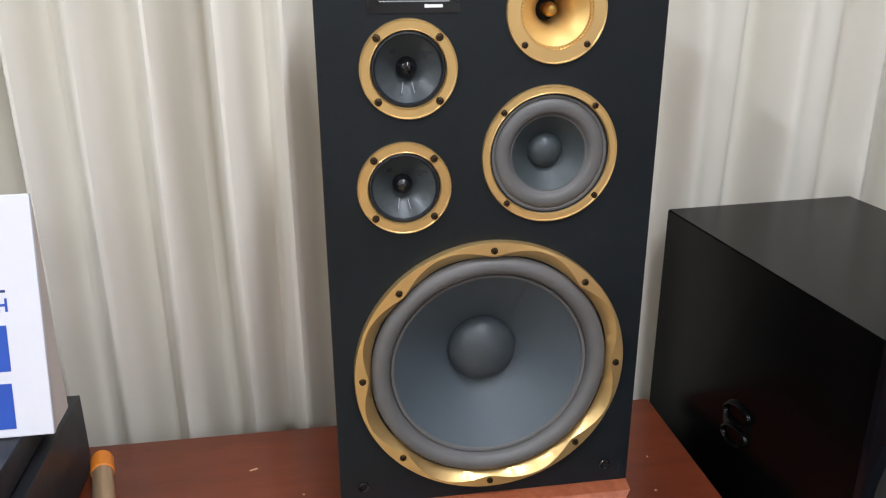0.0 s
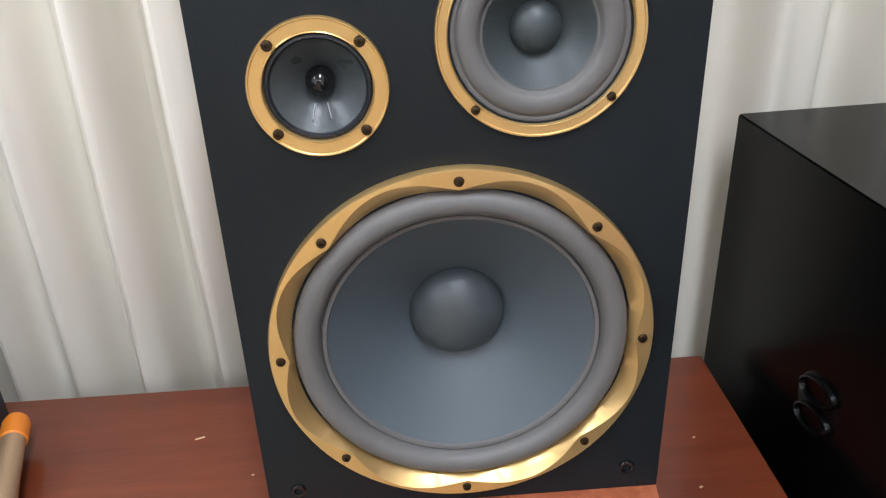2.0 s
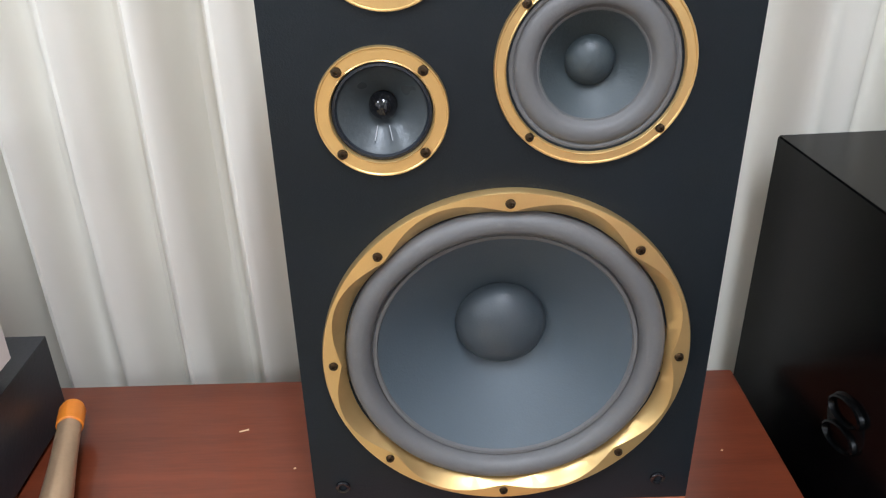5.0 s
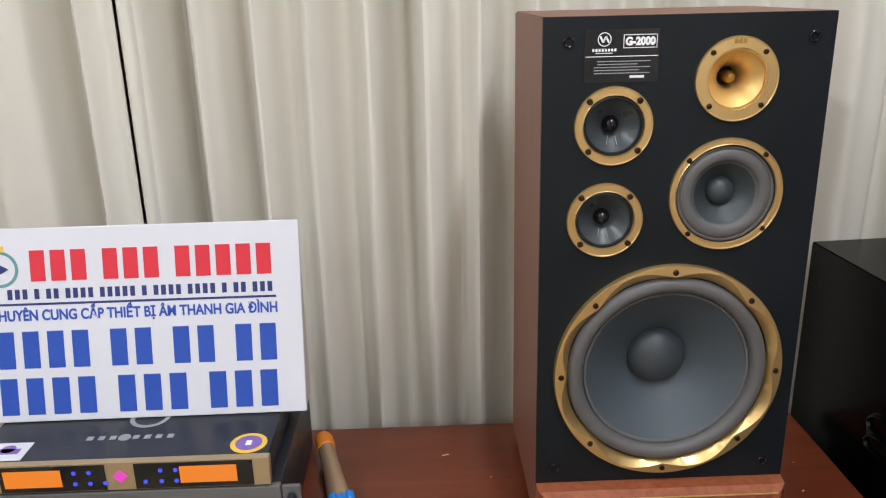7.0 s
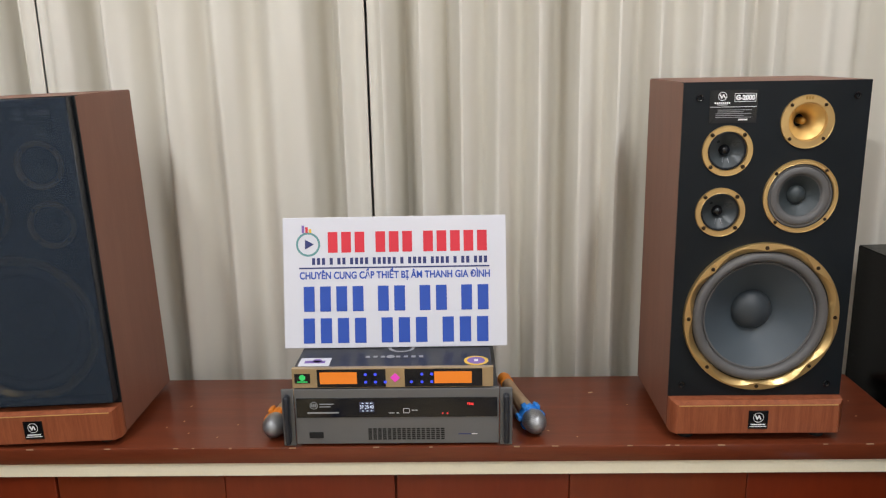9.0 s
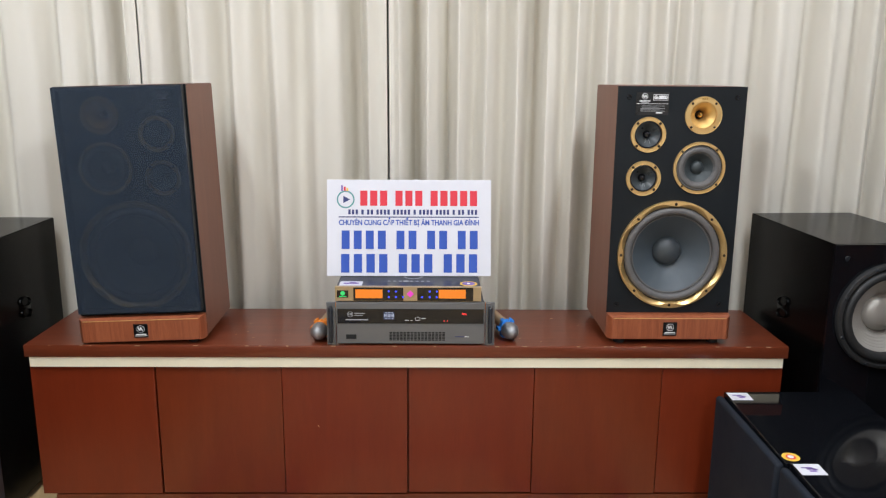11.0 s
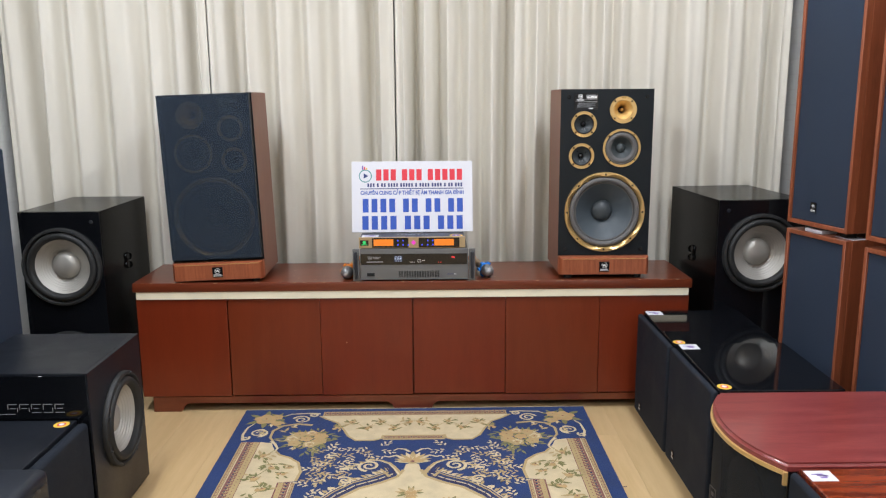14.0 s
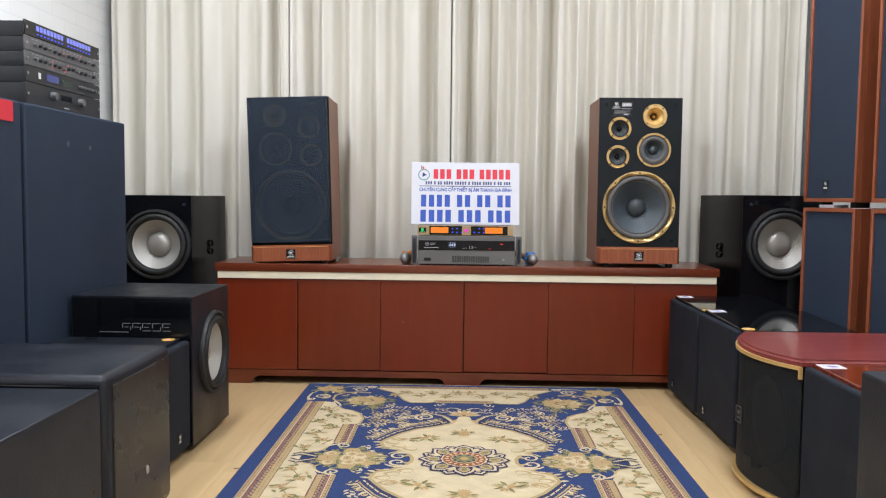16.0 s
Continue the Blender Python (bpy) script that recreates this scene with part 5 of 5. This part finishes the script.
class Weave:
    """Gathers flat woven shapes, mirrored to all four quarters, one mesh for each yarn and height."""

    def __init__(self):
        self.sets, self.count = {}, 0

    def poly(self, key, pts, both=True):
        bm = self.sets.setdefault(key, bmesh.new())
        flat_x, flat_y = max(x for x, y in pts) < 1e-6, max(y for x, y in pts) < 1e-6
        for sx in ((1, -1) if both and not flat_x else (1,)):
            for sy in ((1, -1) if both and not flat_y else (1,)):
                ps = [(x * sx, y * sy) for x, y in pts]
                if sx * sy < 0:
                    ps.reverse()
                self.count += 1
                lift = 0.000004 * (self.count % 70)
                bm.faces.new([bm.verts.new((x, y, lift)) for x, y in ps])

    def leaf(self, key, x, y, a, ln, wd):
        c, s = math.cos(a), math.sin(a)
        out = []
        for u, v in ((0, 0), (0.3, 0.5), (0.65, 0.38), (1, 0), (0.65, -0.38), (0.3, -0.5)):
            out.append((x + c * u * ln - s * v * wd, y + s * u * ln + c * v * wd))
        self.poly(key, out)

    def blob(self, key, x, y, r, n=12, petals=0, depth=0.2, squash=1.0, rot=0.0):
        pts = []
        for i in range(n):
            a = 2 * math.pi * i / n
            rr = r * (1 + depth * math.cos(petals * a + rot)) if petals else r
            pts.append((x + rr * math.cos(a), y + rr * math.sin(a) * squash))
        self.poly(key, pts)

    def ribbon(self, key, pts, w0, w1=None):
        w1 = w0 if w1 is None else w1
        k = len(pts) - 1
        side = []
        for i, (x, y) in enumerate(pts):
            xa, ya = pts[max(i - 1, 0)]
            xb, yb = pts[min(i + 1, k)]
            d = math.hypot(xb - xa, yb - ya) or 1
            w = (w0 + (w1 - w0) * i / k) / 2
            nx, ny = -(yb - ya) / d * w, (xb - xa) / d * w
            side.append(((x + nx, y + ny), (x - nx, y - ny)))
        for (a, b), (c, d) in zip(side, side[1:]):
            self.poly(key, [a, b, d, c])

    def scroll(self, key, x, y, r, a0, turns, w, flip=1):
        pts = []
        n = int(22 * turns)
        for i in range(n + 1):
            u = i / n
            a = a0 + flip * turns * 2 * math.pi * u
            rr = r * (1 - 0.82 * u)
            pts.append((x + rr * math.cos(a), y + rr * math.sin(a)))
        self.ribbon(key, pts, w, w * 0.6)

    def rect(self, key, x0, x1, y0, y1):
        self.poly(key, [(x0, y0), (x1, y0), (x1, y1), (x0, y1)])


def rug():
    HX, HY = 0.697, 1.018
    t = thing("rug", "blue oriental rug with cream medallion and floral border", "rug", pose(0.035, -1.012, 0.0005, 0, 0, 0.3))
    part("base_weave", box(-HX, HX, -HY, HY, 0, 0.006, 0.002), RUG_BLUE, t, "deep blue pile")
    for x, y, a in ((-0.685, -0.10, 30), (0.683, 0.32, 0)):
        part("loose_thread", rod((0, 0, 0.003), (0.03, 0.008, 0.004), 0.0012, segs=6), RUG_NAVY, t, "loose dark thread at the edge", pose(x, y, 0, 0, 0, a + (150 if x < 0 else 0)))
    w = Weave()
    B, C = ("cream", 1), ("tan", 2)
    # bound edge
    w.rect(("cream", 0), 0, HX, HY - 0.006, HY - 0.001)
    rnd = random.Random(21)
    # side border: outer guard, cream panel with a rounded end, inner guard
    def guard(x0, x1, y0, y1, flip):
        """A tan strip with a maroon spine, scales and two rows of dots, running along y."""
        wd = x1 - x0
        at = (lambda u: x0 + wd * u) if not flip else (lambda u: x1 - wd * u)
        lo, hi = sorted((at(0.30), at(0.66)))
        w.rect(("tan", 1), x0, x1, y0, y1)
        for u in (0.06, 0.21, 0.97):
            a, b = sorted((at(u), at(u + 0.035)))
            w.rect(("maroon", 2), a, b, y0, y1)
        w.rect(("cream", 2), *sorted((at(0.235), at(0.285))), y0, y1)
        w.rect(("maroon", 2), lo, hi, y0, y1)
        n = int((y1 - y0) / 0.0205)
        for i in range(n):
            y = y0 + 0.010 + 0.0205 * i
            w.blob(("tan", 3), at(0.50), y, 0.0085, 8, squash=0.78)
            w.blob(("navy", 4), at(0.47), y + 0.001, 0.0048, 6)
            w.blob(("maroon", 3), at(0.145), y, 0.0032, 4)
            w.blob(("maroon", 3), at(0.80), y + 0.006, 0.0030, 4)
            w.leaf(("peach", 3), at(0.70), y, 0.9, 0.014, 0.005)
    guard(0.574, 0.645, 0, 0.700, True)
    panel = [(0.574, 0.700), (0.530, 0.690), (0.505, 0.625), (0.480, 0.588), (0.442, 0.567), (0.403, 0.525), (0.384, 0.454), (0.390, 0.386), (0.447, 0.380), (0.447, 0.153), (0.458, 0.127), (0.468, 0.085), (0.485, 0.062), (0.515, 0.050), (0.529, 0.025), (0.530, 0.0)]
    for a, b in zip(panel, panel[1:]):
        if abs(a[1] - b[1]) > 1e-6:
            w.poly(("cream", 1), [(0.574, a[1]), (0.574, b[1]), b, a])
    w.ribbon(("tan", 3), panel[2:8], 0.010)
    w.ribbon(("tan", 3), panel[10:15], 0.009)
    guard(0.389, 0.447, 0.153, 0.380, False)
    w.rect(("maroon", 5), 0.4445, 0.4495, 0.160, 0.378)
    # end border
    w.rect(("tan", 1), 0, 0.372, 0.940, 0.984)
    for y in (0.942, 0.979):
        w.rect(("maroon", 2), 0, 0.370, y, y + 0.003)
    w.rect(("maroon", 2), 0, 0.366, 0.950, 0.969)
    for i in range(18):
        x = 0.010 + 0.0203 * i
        w.blob(("tan", 3), x, 0.959, 0.0086, 8, squash=0.8)
        w.blob(("navy", 4), x, 0.961, 0.0045, 6)
        w.blob(("maroon", 3), x + 0.01, 0.974, 0.0030, 4)
    endp = [(0.0, 0.748), (0.117, 0.748), (0.122, 0.716), (0.150, 0.703), (0.218, 0.703), (0.250, 0.742), (0.272, 0.800), (0.303, 0.868), (0.350, 0.905), (0.385, 0.940)]
    for a, b in zip(endp, endp[1:]):
        w.poly(("cream", 1), [(a[0], 0.940), a, b, (b[0], 0.940)])
    w.ribbon(("tan", 3), endp[1:], 0.009)
    w.rect(("tan", 1), 0, 0.117, 0.706, 0.748)
    w.rect(("maroon", 2), 0, 0.112, 0.718, 0.738)
    for i in range(6):
        w.blob(("tan", 3), 0.009 + 0.019 * i, 0.728, 0.0082, 8, squash=0.9)
        w.blob(("navy", 4), 0.009 + 0.019 * i, 0.729, 0.0040, 6)

    def sprig(x, y, size, n=5):
        for _ in range(n):
            w.leaf(("green" if rnd.random() < 0.65 else "tan", 5), x + rnd.uniform(-1, 1) * size * 0.6, y + rnd.uniform(-1, 1) * size * 0.6, rnd.uniform(0, 6.28), size * rnd.uniform(0.5, 0.85), size * 0.26)
        for _ in range(2):
            w.blob(("peach", 6), x + rnd.uniform(-0.3, 0.3) * size, y + rnd.uniform(-0.3, 0.3) * size, size * 0.24, 10, 5, 0.2, rot=rnd.uniform(0, 6))
        w.blob(("maroon", 7), x, y, size * 0.09, 6)

    for i in range(7):
        sx = 0.514 + 0.022 * (-1) ** i
        sprig(sx, 0.105 + 0.078 * i, 0.044, 13)
        w.ribbon(("green", 4), [(sx, 0.105 + 0.078 * i), (0.514, 0.144 + 0.078 * i), (0.514 - 0.022 * (-1) ** i, 0.183 + 0.078 * i)], 0.0028)
    for i in range(2):
        sprig(0.450 - 0.02 * i, 0.440 + 0.050 * i, 0.034, 8)
    for i in range(6):
        sprig(0.025 + 0.055 * i, 0.842 + 0.028 * (-1) ** i, 0.038, 11)
    for i in range(5):
        w.ribbon(("tan", 4), [(0.025 + 0.055 * i, 0.842 + 0.028 * (-1) ** i), (0.052 + 0.055 * i, 0.850), (0.08 + 0.055 * i, 0.842 - 0.028 * (-1) ** i)], 0.003)

    def rose(x, y, r):
        for i in range(5):
            a = 2 * math.pi * i / 5 + rnd.uniform(0, 1)
            w.leaf(("green", 3), x + r * 0.7 * math.cos(a), y + r * 0.7 * math.sin(a), a, r * 1.2, r * 0.5)
        tone = rnd.choice(("peach", "tan", "tan"))
        w.blob((tone, 4), x, y, r, 15, 5, 0.14, rot=rnd.uniform(0, 6))
        w.blob((rnd.choice(("cream", "peach")), 5), x + r * 0.1, y + r * 0.15, r * 0.66, 12, 5, 0.2, rot=rnd.uniform(0, 6))
        w.blob(("tan", 6), x, y, r * 0.46, 10, 4, 0.2, rot=rnd.uniform(0, 6))
        w.blob(("peach", 7), x, y, r * 0.26, 8, 3, 0.2)
        w.blob(("maroon", 8), x, y, r * 0.10, 6)

    def bouquet(cx, cy, rx, ry, roses, r):
        for _ in range(46):
            a, q = rnd.uniform(0, 6.28), rnd.uniform(0.3, 1.0)
            w.leaf((rnd.choice(("green", "green", "tan", "cream")), 2), cx + rx * q * math.cos(a), cy + ry * q * math.sin(a), a + rnd.uniform(-0.6, 0.6), 0.030, 0.0105)
        for k in range(roses):
            a = 2 * math.pi * k / max(roses - 1, 1)
            q = 0.0 if k == roses - 1 else 0.56
            rose(cx + rx * q * math.cos(a) + rnd.uniform(-0.006, 0.006), cy + ry * q * math.sin(a), r * rnd.uniform(0.85, 1.15))

    # corners
    rose(0.594, 0.912, 0.046)
    rose(0.556, 0.930, 0.026)
    rose(0.545, 0.870, 0.022)
    for cx, cy, r, a0, tn, fl in ((0.452, 0.905, 0.036, 0.3, 1.7, 1), (0.598, 0.780, 0.036, 4.3, 1.7, -1), (0.405, 0.950, 0.018, 1.2, 1.3, -1), (0.640, 0.735, 0.018, 2.2, 1.2, 1)):
        w.scroll(("cream", 3), cx, cy, r, a0, tn, 0.0100, fl)
    w.ribbon(("cream", 3), [(0.385, 0.962), (0.43, 0.968), (0.50, 0.962), (0.535, 0.935)], 0.012, 0.005)
    w.ribbon(("cream", 3), [(0.642, 0.715), (0.655, 0.765), (0.650, 0.835), (0.63, 0.872)], 0.012, 0.005)
    w.ribbon(("tan", 3), [(0.40, 0.850), (0.46, 0.862), (0.515, 0.845), (0.545, 0.800), (0.545, 0.740), (0.520, 0.690)], 0.016, 0.008)
    w.ribbon(("cream", 4), [(0.535, 0.705), (0.515, 0.680), (0.498, 0.640), (0.505, 0.610)], 0.013, 0.006)
    for a in range(14):
        w.leaf(("tan" if a % 3 else "cream", 3), 0.520 + 0.055 * math.cos(a), 0.810 + 0.060 * math.sin(a * 1.7), a * 0.9, 0.036, 0.013)
    bouquet(0.402, 0.722, 0.105, 0.090, 8, 0.027)
    for k in range(9):
        w.leaf(("green", 2), 0.375 + 0.02 * math.cos(k * 2.1), 0.64 - 0.012 * (k % 4), 3.6 + 0.5 * (k % 5), 0.036, 0.011)
    bouquet(0.372, 0.040, 0.110, 0.060, 5, 0.029)
    bouquet(0.372, 0.004, 0.112, 0.050, 4, 0.030)
    for k in range(3):
        w.ribbon(("cream" if k % 2 else "navy", 5), [(0.560, 0.010 + 0.012 * k), (0.535, 0.024 + 0.013 * k), (0.505, 0.012 + 0.012 * k), (0.480, 0.004 + 0.007 * k)], 0.007)
    w.scroll(("cream", 5), 0.405, 0.130, 0.026, 2.0, 1.4, 0.009, -1)
    w.ribbon(("cream", 5), [(0.470, 0.108), (0.445, 0.135), (0.415, 0.148), (0.392, 0.138)], 0.012, 0.006)
    # medallion: two lobes joined by a waist, each rising to a slim neck
    lobe = [(0.0, 0.515), (0.022, 0.505), (0.030, 0.460), (0.050, 0.410), (0.100, 0.372), (0.172, 0.332), (0.230, 0.270), (0.266, 0.212), (0.286, 0.175), (0.273, 0.122), (0.227, 0.098), (0.187, 0.060), (0.169, 0.020), (0.168, 0.0)]
    for (x0, y0), (x1, y1) in zip(lobe, lobe[1:]):
        w.poly(("cream", 1), [(0, y1), (x1, y1), (x0, y0), (0, y0)] if x0 > 1e-6 else [(0, y1), (x1, y1), (0, y0)])
    w.ribbon(("tan", 2), lobe[2:], 0.013)
    edge = lobe[3:9]
    for off, key, ww in ((0.013, ("navy", 3), 0.008), (0.022, ("cream", 3), 0.006), (0.031, ("blue", 3), 0.008), (0.040, ("tan", 3), 0.006), (0.050, ("cream", 3), 0.005)):
        w.ribbon(key, [(x + off * 0.62, y + off * 0.95) for x, y in edge], ww)
    for i in range(5):
        for k in range(4):
            (xa, ya), (xb, yb) = edge[i], edge[i + 1]
            x, y = xa + (xb - xa) * k / 4, ya + (yb - ya) * k / 4
            w.leaf(("cream" if (i + k) % 2 else "tan", 4), x + 0.032, y + 0.047, rnd.uniform(0.1, 1.4), 0.030, 0.0125)
            if k % 2 == 0:
                w.ribbon(("navy", 4), [(x + 0.008, y + 0.012), (x + 0.020, y + 0.036)], 0.005)
    for i in range(8, 12):
        (xa, ya), (xb, yb) = lobe[i], lobe[i + 1]
        for k in range(2):
            x, y = xa + (xb - xa) * k / 2, ya + (yb - ya) * k / 2
            w.leaf(("tan" if k else "cream", 4), x, y, rnd.uniform(-0.7, 0.3), 0.030, 0.014)
    for x, y in ((0.228, 0.212), (0.246, 0.172), (0.220, 0.135), (0.180, 0.105)):
        w.blob(("tan", 3), x, y, 0.026, 12, 3, 0.12, squash=0.75)
        w.blob(("cream", 4), x - 0.004, y + 0.004, 0.019, 10, 3, 0.1, squash=0.75)
    # hooks at the waist, scrolls beside the crown
    w.scroll(("cream", 4), 0.212, 0.030, 0.030, 1.7, 1.1, 0.010, -1)
    w.ribbon(("cream", 4), [(0.178, 0.062), (0.205, 0.072), (0.235, 0.066), (0.250, 0.050)], 0.013, 0.006)
    w.scroll(("cream", 4), 0.150, 0.492, 0.040, -1.4, 1.7, 0.0125)
    w.scroll(("cream", 4), 0.226, 0.388, 0.026, 0.4, 1.4, 0.010)
    w.ribbon(("tan", 4), [(0.040, 0.425), (0.058, 0.470), (0.080, 0.510), (0.115, 0.535), (0.155, 0.535)], 0.019, 0.008)
    w.ribbon(("cream", 4.5), [(0.044, 0.425), (0.062, 0.470), (0.084, 0.508), (0.117, 0.532), (0.153, 0.532)], 0.007, 0.003)
    for off in (0.012, 0.026):
        w.ribbon(("navy", 5), [(0.045 + off, 0.430), (0.060 + off, 0.468), (0.080 + off, 0.500)], 0.006, 0.004)
    w.ribbon(("tan", 4), [(0.075, 0.410), (0.092, 0.440), (0.110, 0.470)], 0.012, 0.006)
    for k in range(5):
        w.leaf(("tan" if k % 2 else "cream", 5), 0.150 + 0.016 * k, 0.520 - 0.010 * k, 0.9 - 0.3 * k, 0.030, 0.012)
    w.ribbon(("cream", 4), [(0.0, 0.545), (0.030, 0.548), (0.060, 0.572), (0.085, 0.560), (0.105, 0.568)], 0.016, 0.006)
    w.ribbon(("cream", 4), [(0.012, 0.600), (0.030, 0.622), (0.055, 0.628), (0.070, 0.612)], 0.010, 0.005)
    # palmette that crowns the neck
    w.blob(("tan", 4), 0.0, 0.535, 0.030, 14)
    for i in range(6):
        w.leaf(("cream" if i % 2 else "tan", 5), 0.002, 0.520, math.pi / 2 - i * 0.30, 0.085 - 0.004 * i, 0.022)
        w.leaf(("peach", 6), 0.002, 0.522, math.pi / 2 - 0.15 - i * 0.30, 0.050, 0.009)
    w.blob(("maroon", 7), 0.0, 0.522, 0.008, 8)
    # sprays inside the lobes
    for x, y, n in ((0.0, 0.296, 8), (0.130, 0.228, 9), (0.205, 0.205, 3)):
        for _ in range(n * 2):
            a = rnd.uniform(0, 6.28)
            w.leaf((rnd.choice(("green", "green", "tan", "peach")), 5), x + 0.016 * math.cos(a), y + 0.011 * math.sin(a), a, rnd.uniform(0.022, 0.042), 0.0100)
        for _ in range(4):
            w.blob(("peach", 6), x + rnd.uniform(0, 0.014), y + rnd.uniform(-0.01, 0.01), 0.009, 10, 5, 0.2)

    def in_lobe(x, y):
        for (x0, y0), (x1, y1) in zip(lobe, lobe[1:]):
            if y1 <= y <= y0:
                return x < x0 + (x1 - x0) * (y0 - y) / max(y0 - y1, 1e-6) + 0.05
        return False
    # vine sprays over the blue field
    spots = [(0.07 + 0.048 * i + rnd.uniform(-0.012, 0.012), 0.40 + 0.041 * j + rnd.uniform(-0.010, 0.010)) for i in range(7) for j in range(7)]
    spots += [(0.340 + rnd.uniform(-0.015, 0.02), 0.14 + 0.044 * j) for j in range(9)] + [(0.31 + rnd.uniform(-0.015, 0.015), 0.40 + 0.04 * j) for j in range(5)]
    for x, y in spots:
        if in_lobe(x, y - 0.055) or in_lobe(x, y) or (x < 0.10 and y < 0.66) or (x < 0.20 and y < 0.55) or ((x - 0.402) / 0.11) ** 2 + ((y - 0.722) / 0.10) ** 2 < 1 or x > 0.372 or (y > 0.67 and x < 0.25):
            continue
        a = rnd.uniform(0, 6.28)
        key = "cream" if rnd.random() < 0.55 else "tan"
        for k in range(4):
            w.leaf((key, 2), x + 0.010 * k * math.cos(a), y + 0.010 * k * math.sin(a), a + (0.85 if k % 2 else -0.85), 0.024, 0.0085)
        w.leaf((key, 2), x + 0.04 * math.cos(a), y + 0.04 * math.sin(a), a, 0.020, 0.008)
    names = {"blue": RUG_BLUE, "cream": RUG_CREAM, "tan": RUG_TAN, "green": RUG_GREEN, "maroon": RUG_MAROON, "peach": RUG_PEACH, "navy": RUG_NAVY}
    for (key, level), bm in w.sets.items():
        for v in bm.verts:
            v.co.z += 0.0061 + 0.0003 * level
        bmesh.ops.recalc_face_normals(bm, faces=bm.faces)
        for f in bm.faces:
            if f.normal.z < 0:
                f.normal_flip()
        tagged(part("woven_pattern", bm, names[key], t), kind="stuff")
    # central rosette
    def star(r, n, depth, level, mat, rot=0.0):
        bm = bmesh.new()
        pts = []
        for i in range(n * 8):
            a = 2 * math.pi * i / (n * 8)
            rr = r * (1 - depth + depth * abs(math.cos(n * a / 2 + rot)))
            pts.append(bm.verts.new((rr * math.cos(a), rr * math.sin(a), 0.0061 + 0.0003 * level)))
        c = bm.verts.new((0, 0, 0.0061 + 0.0003 * level))
        for i in range(len(pts)):
            bm.faces.new((c, pts[i], pts[(i + 1) % len(pts)]))
        tagged(part("rosette", bm, mat, t), kind="stuff")
    def petals(n, r0, r1, wd, level, mat, turn=0.0):
        bm = bmesh.new()
        for i in range(n):
            m = pose(0, 0, 0.0061 + 0.0003 * level + 0.00001 * i, 0, 0, turn + 360 * i / n)
            ln = r1 - r0
            bm.faces.new([bm.verts.new(m @ Vector((r0 + u * ln, v * wd, 0))) for u, v in ((0, -0.3), (0.35, -0.5), (0.70, -0.40), (0.90, -0.15), (1, 0), (0.90, 0.15), (0.70, 0.40), (0.35, 0.5), (0, 0.3))])
        tagged(part("rosette", bm, mat, t), kind="stuff")
    petals(8, 0.05, 0.150, 0.096, 9, RUG_NAVY, 22.5)
    petals(8, 0.05, 0.142, 0.080, 10, RUG_CREAM, 22.5)
    petals(8, 0.05, 0.133, 0.066, 11, RUG_NAVY, 22.5)
    petals(8, 0.05, 0.126, 0.050, 11.5, RUG_TAN, 22.5)
    petals(8, 0.05, 0.150, 0.084, 12, RUG_NAVY)
    petals(8, 0.05, 0.141, 0.070, 13, RUG_CREAM)
    petals(8, 0.05, 0.131, 0.056, 13.5, RUG_NAVY)
    petals(8, 0.078, 0.122, 0.040, 14, RUG_TAN)
    petals(8, 0.085, 0.112, 0.018, 15, RUG_GREEN)
    petals(8, 0.090, 0.118, 0.020, 15, RUG_CREAM, 22.5)
    star(0.080, 16, 0.05, 16, RUG_NAVY)
    star(0.076, 16, 0.05, 17, RUG_CREAM)
    star(0.070, 16, 0.02, 18, RUG_RUST)
    petals(18, 0.050, 0.064, 0.010, 19, RUG_CREAM)
    star(0.046, 12, 0.10, 20, RUG_TAN)
    star(0.040, 12, 0.20, 21, RUG_NAVY)
    petals(8, 0.010, 0.038, 0.018, 22, RUG_GREEN)
    star(0.014, 8, 0.2, 23, RUG_PEACH)
    return t


rug()


# ---- floor planks ----
plank_meshes = {}
rnd = random.Random(2)
W, L = 0.19, 1.2
cols = int((XR - XL) / W) + 2
for c in range(cols):
    x0 = XL + c * W - 0.05
    y = YN + rnd.uniform(0, L) - 0.2
    while y > YS:
        ya, yb = max(y - L, YS), min(y, YN)
        xa, xb = max(x0, XL), min(x0 + W, XR)
        y -= L
        if yb - ya < 0.02 or xb - xa < 0.01:
            continue
        key = (round(xb - xa, 3), round(yb - ya, 3))
        if key not in plank_meshes:
            plank_meshes[key] = finish("plank", box(-key[0] / 2 + 0.0002, key[0] / 2 - 0.0001, -key[1] / 2 + 0.0002, key[1] / 2 - 0.0002, -0.008, 0, 0.0003, 1), FLOOR, False)
        ob = new("plank", plank_meshes[key])
        ob.parent = floor
        ob.location = ((xa + xb) / 2, (ya + yb) / 2, 0)
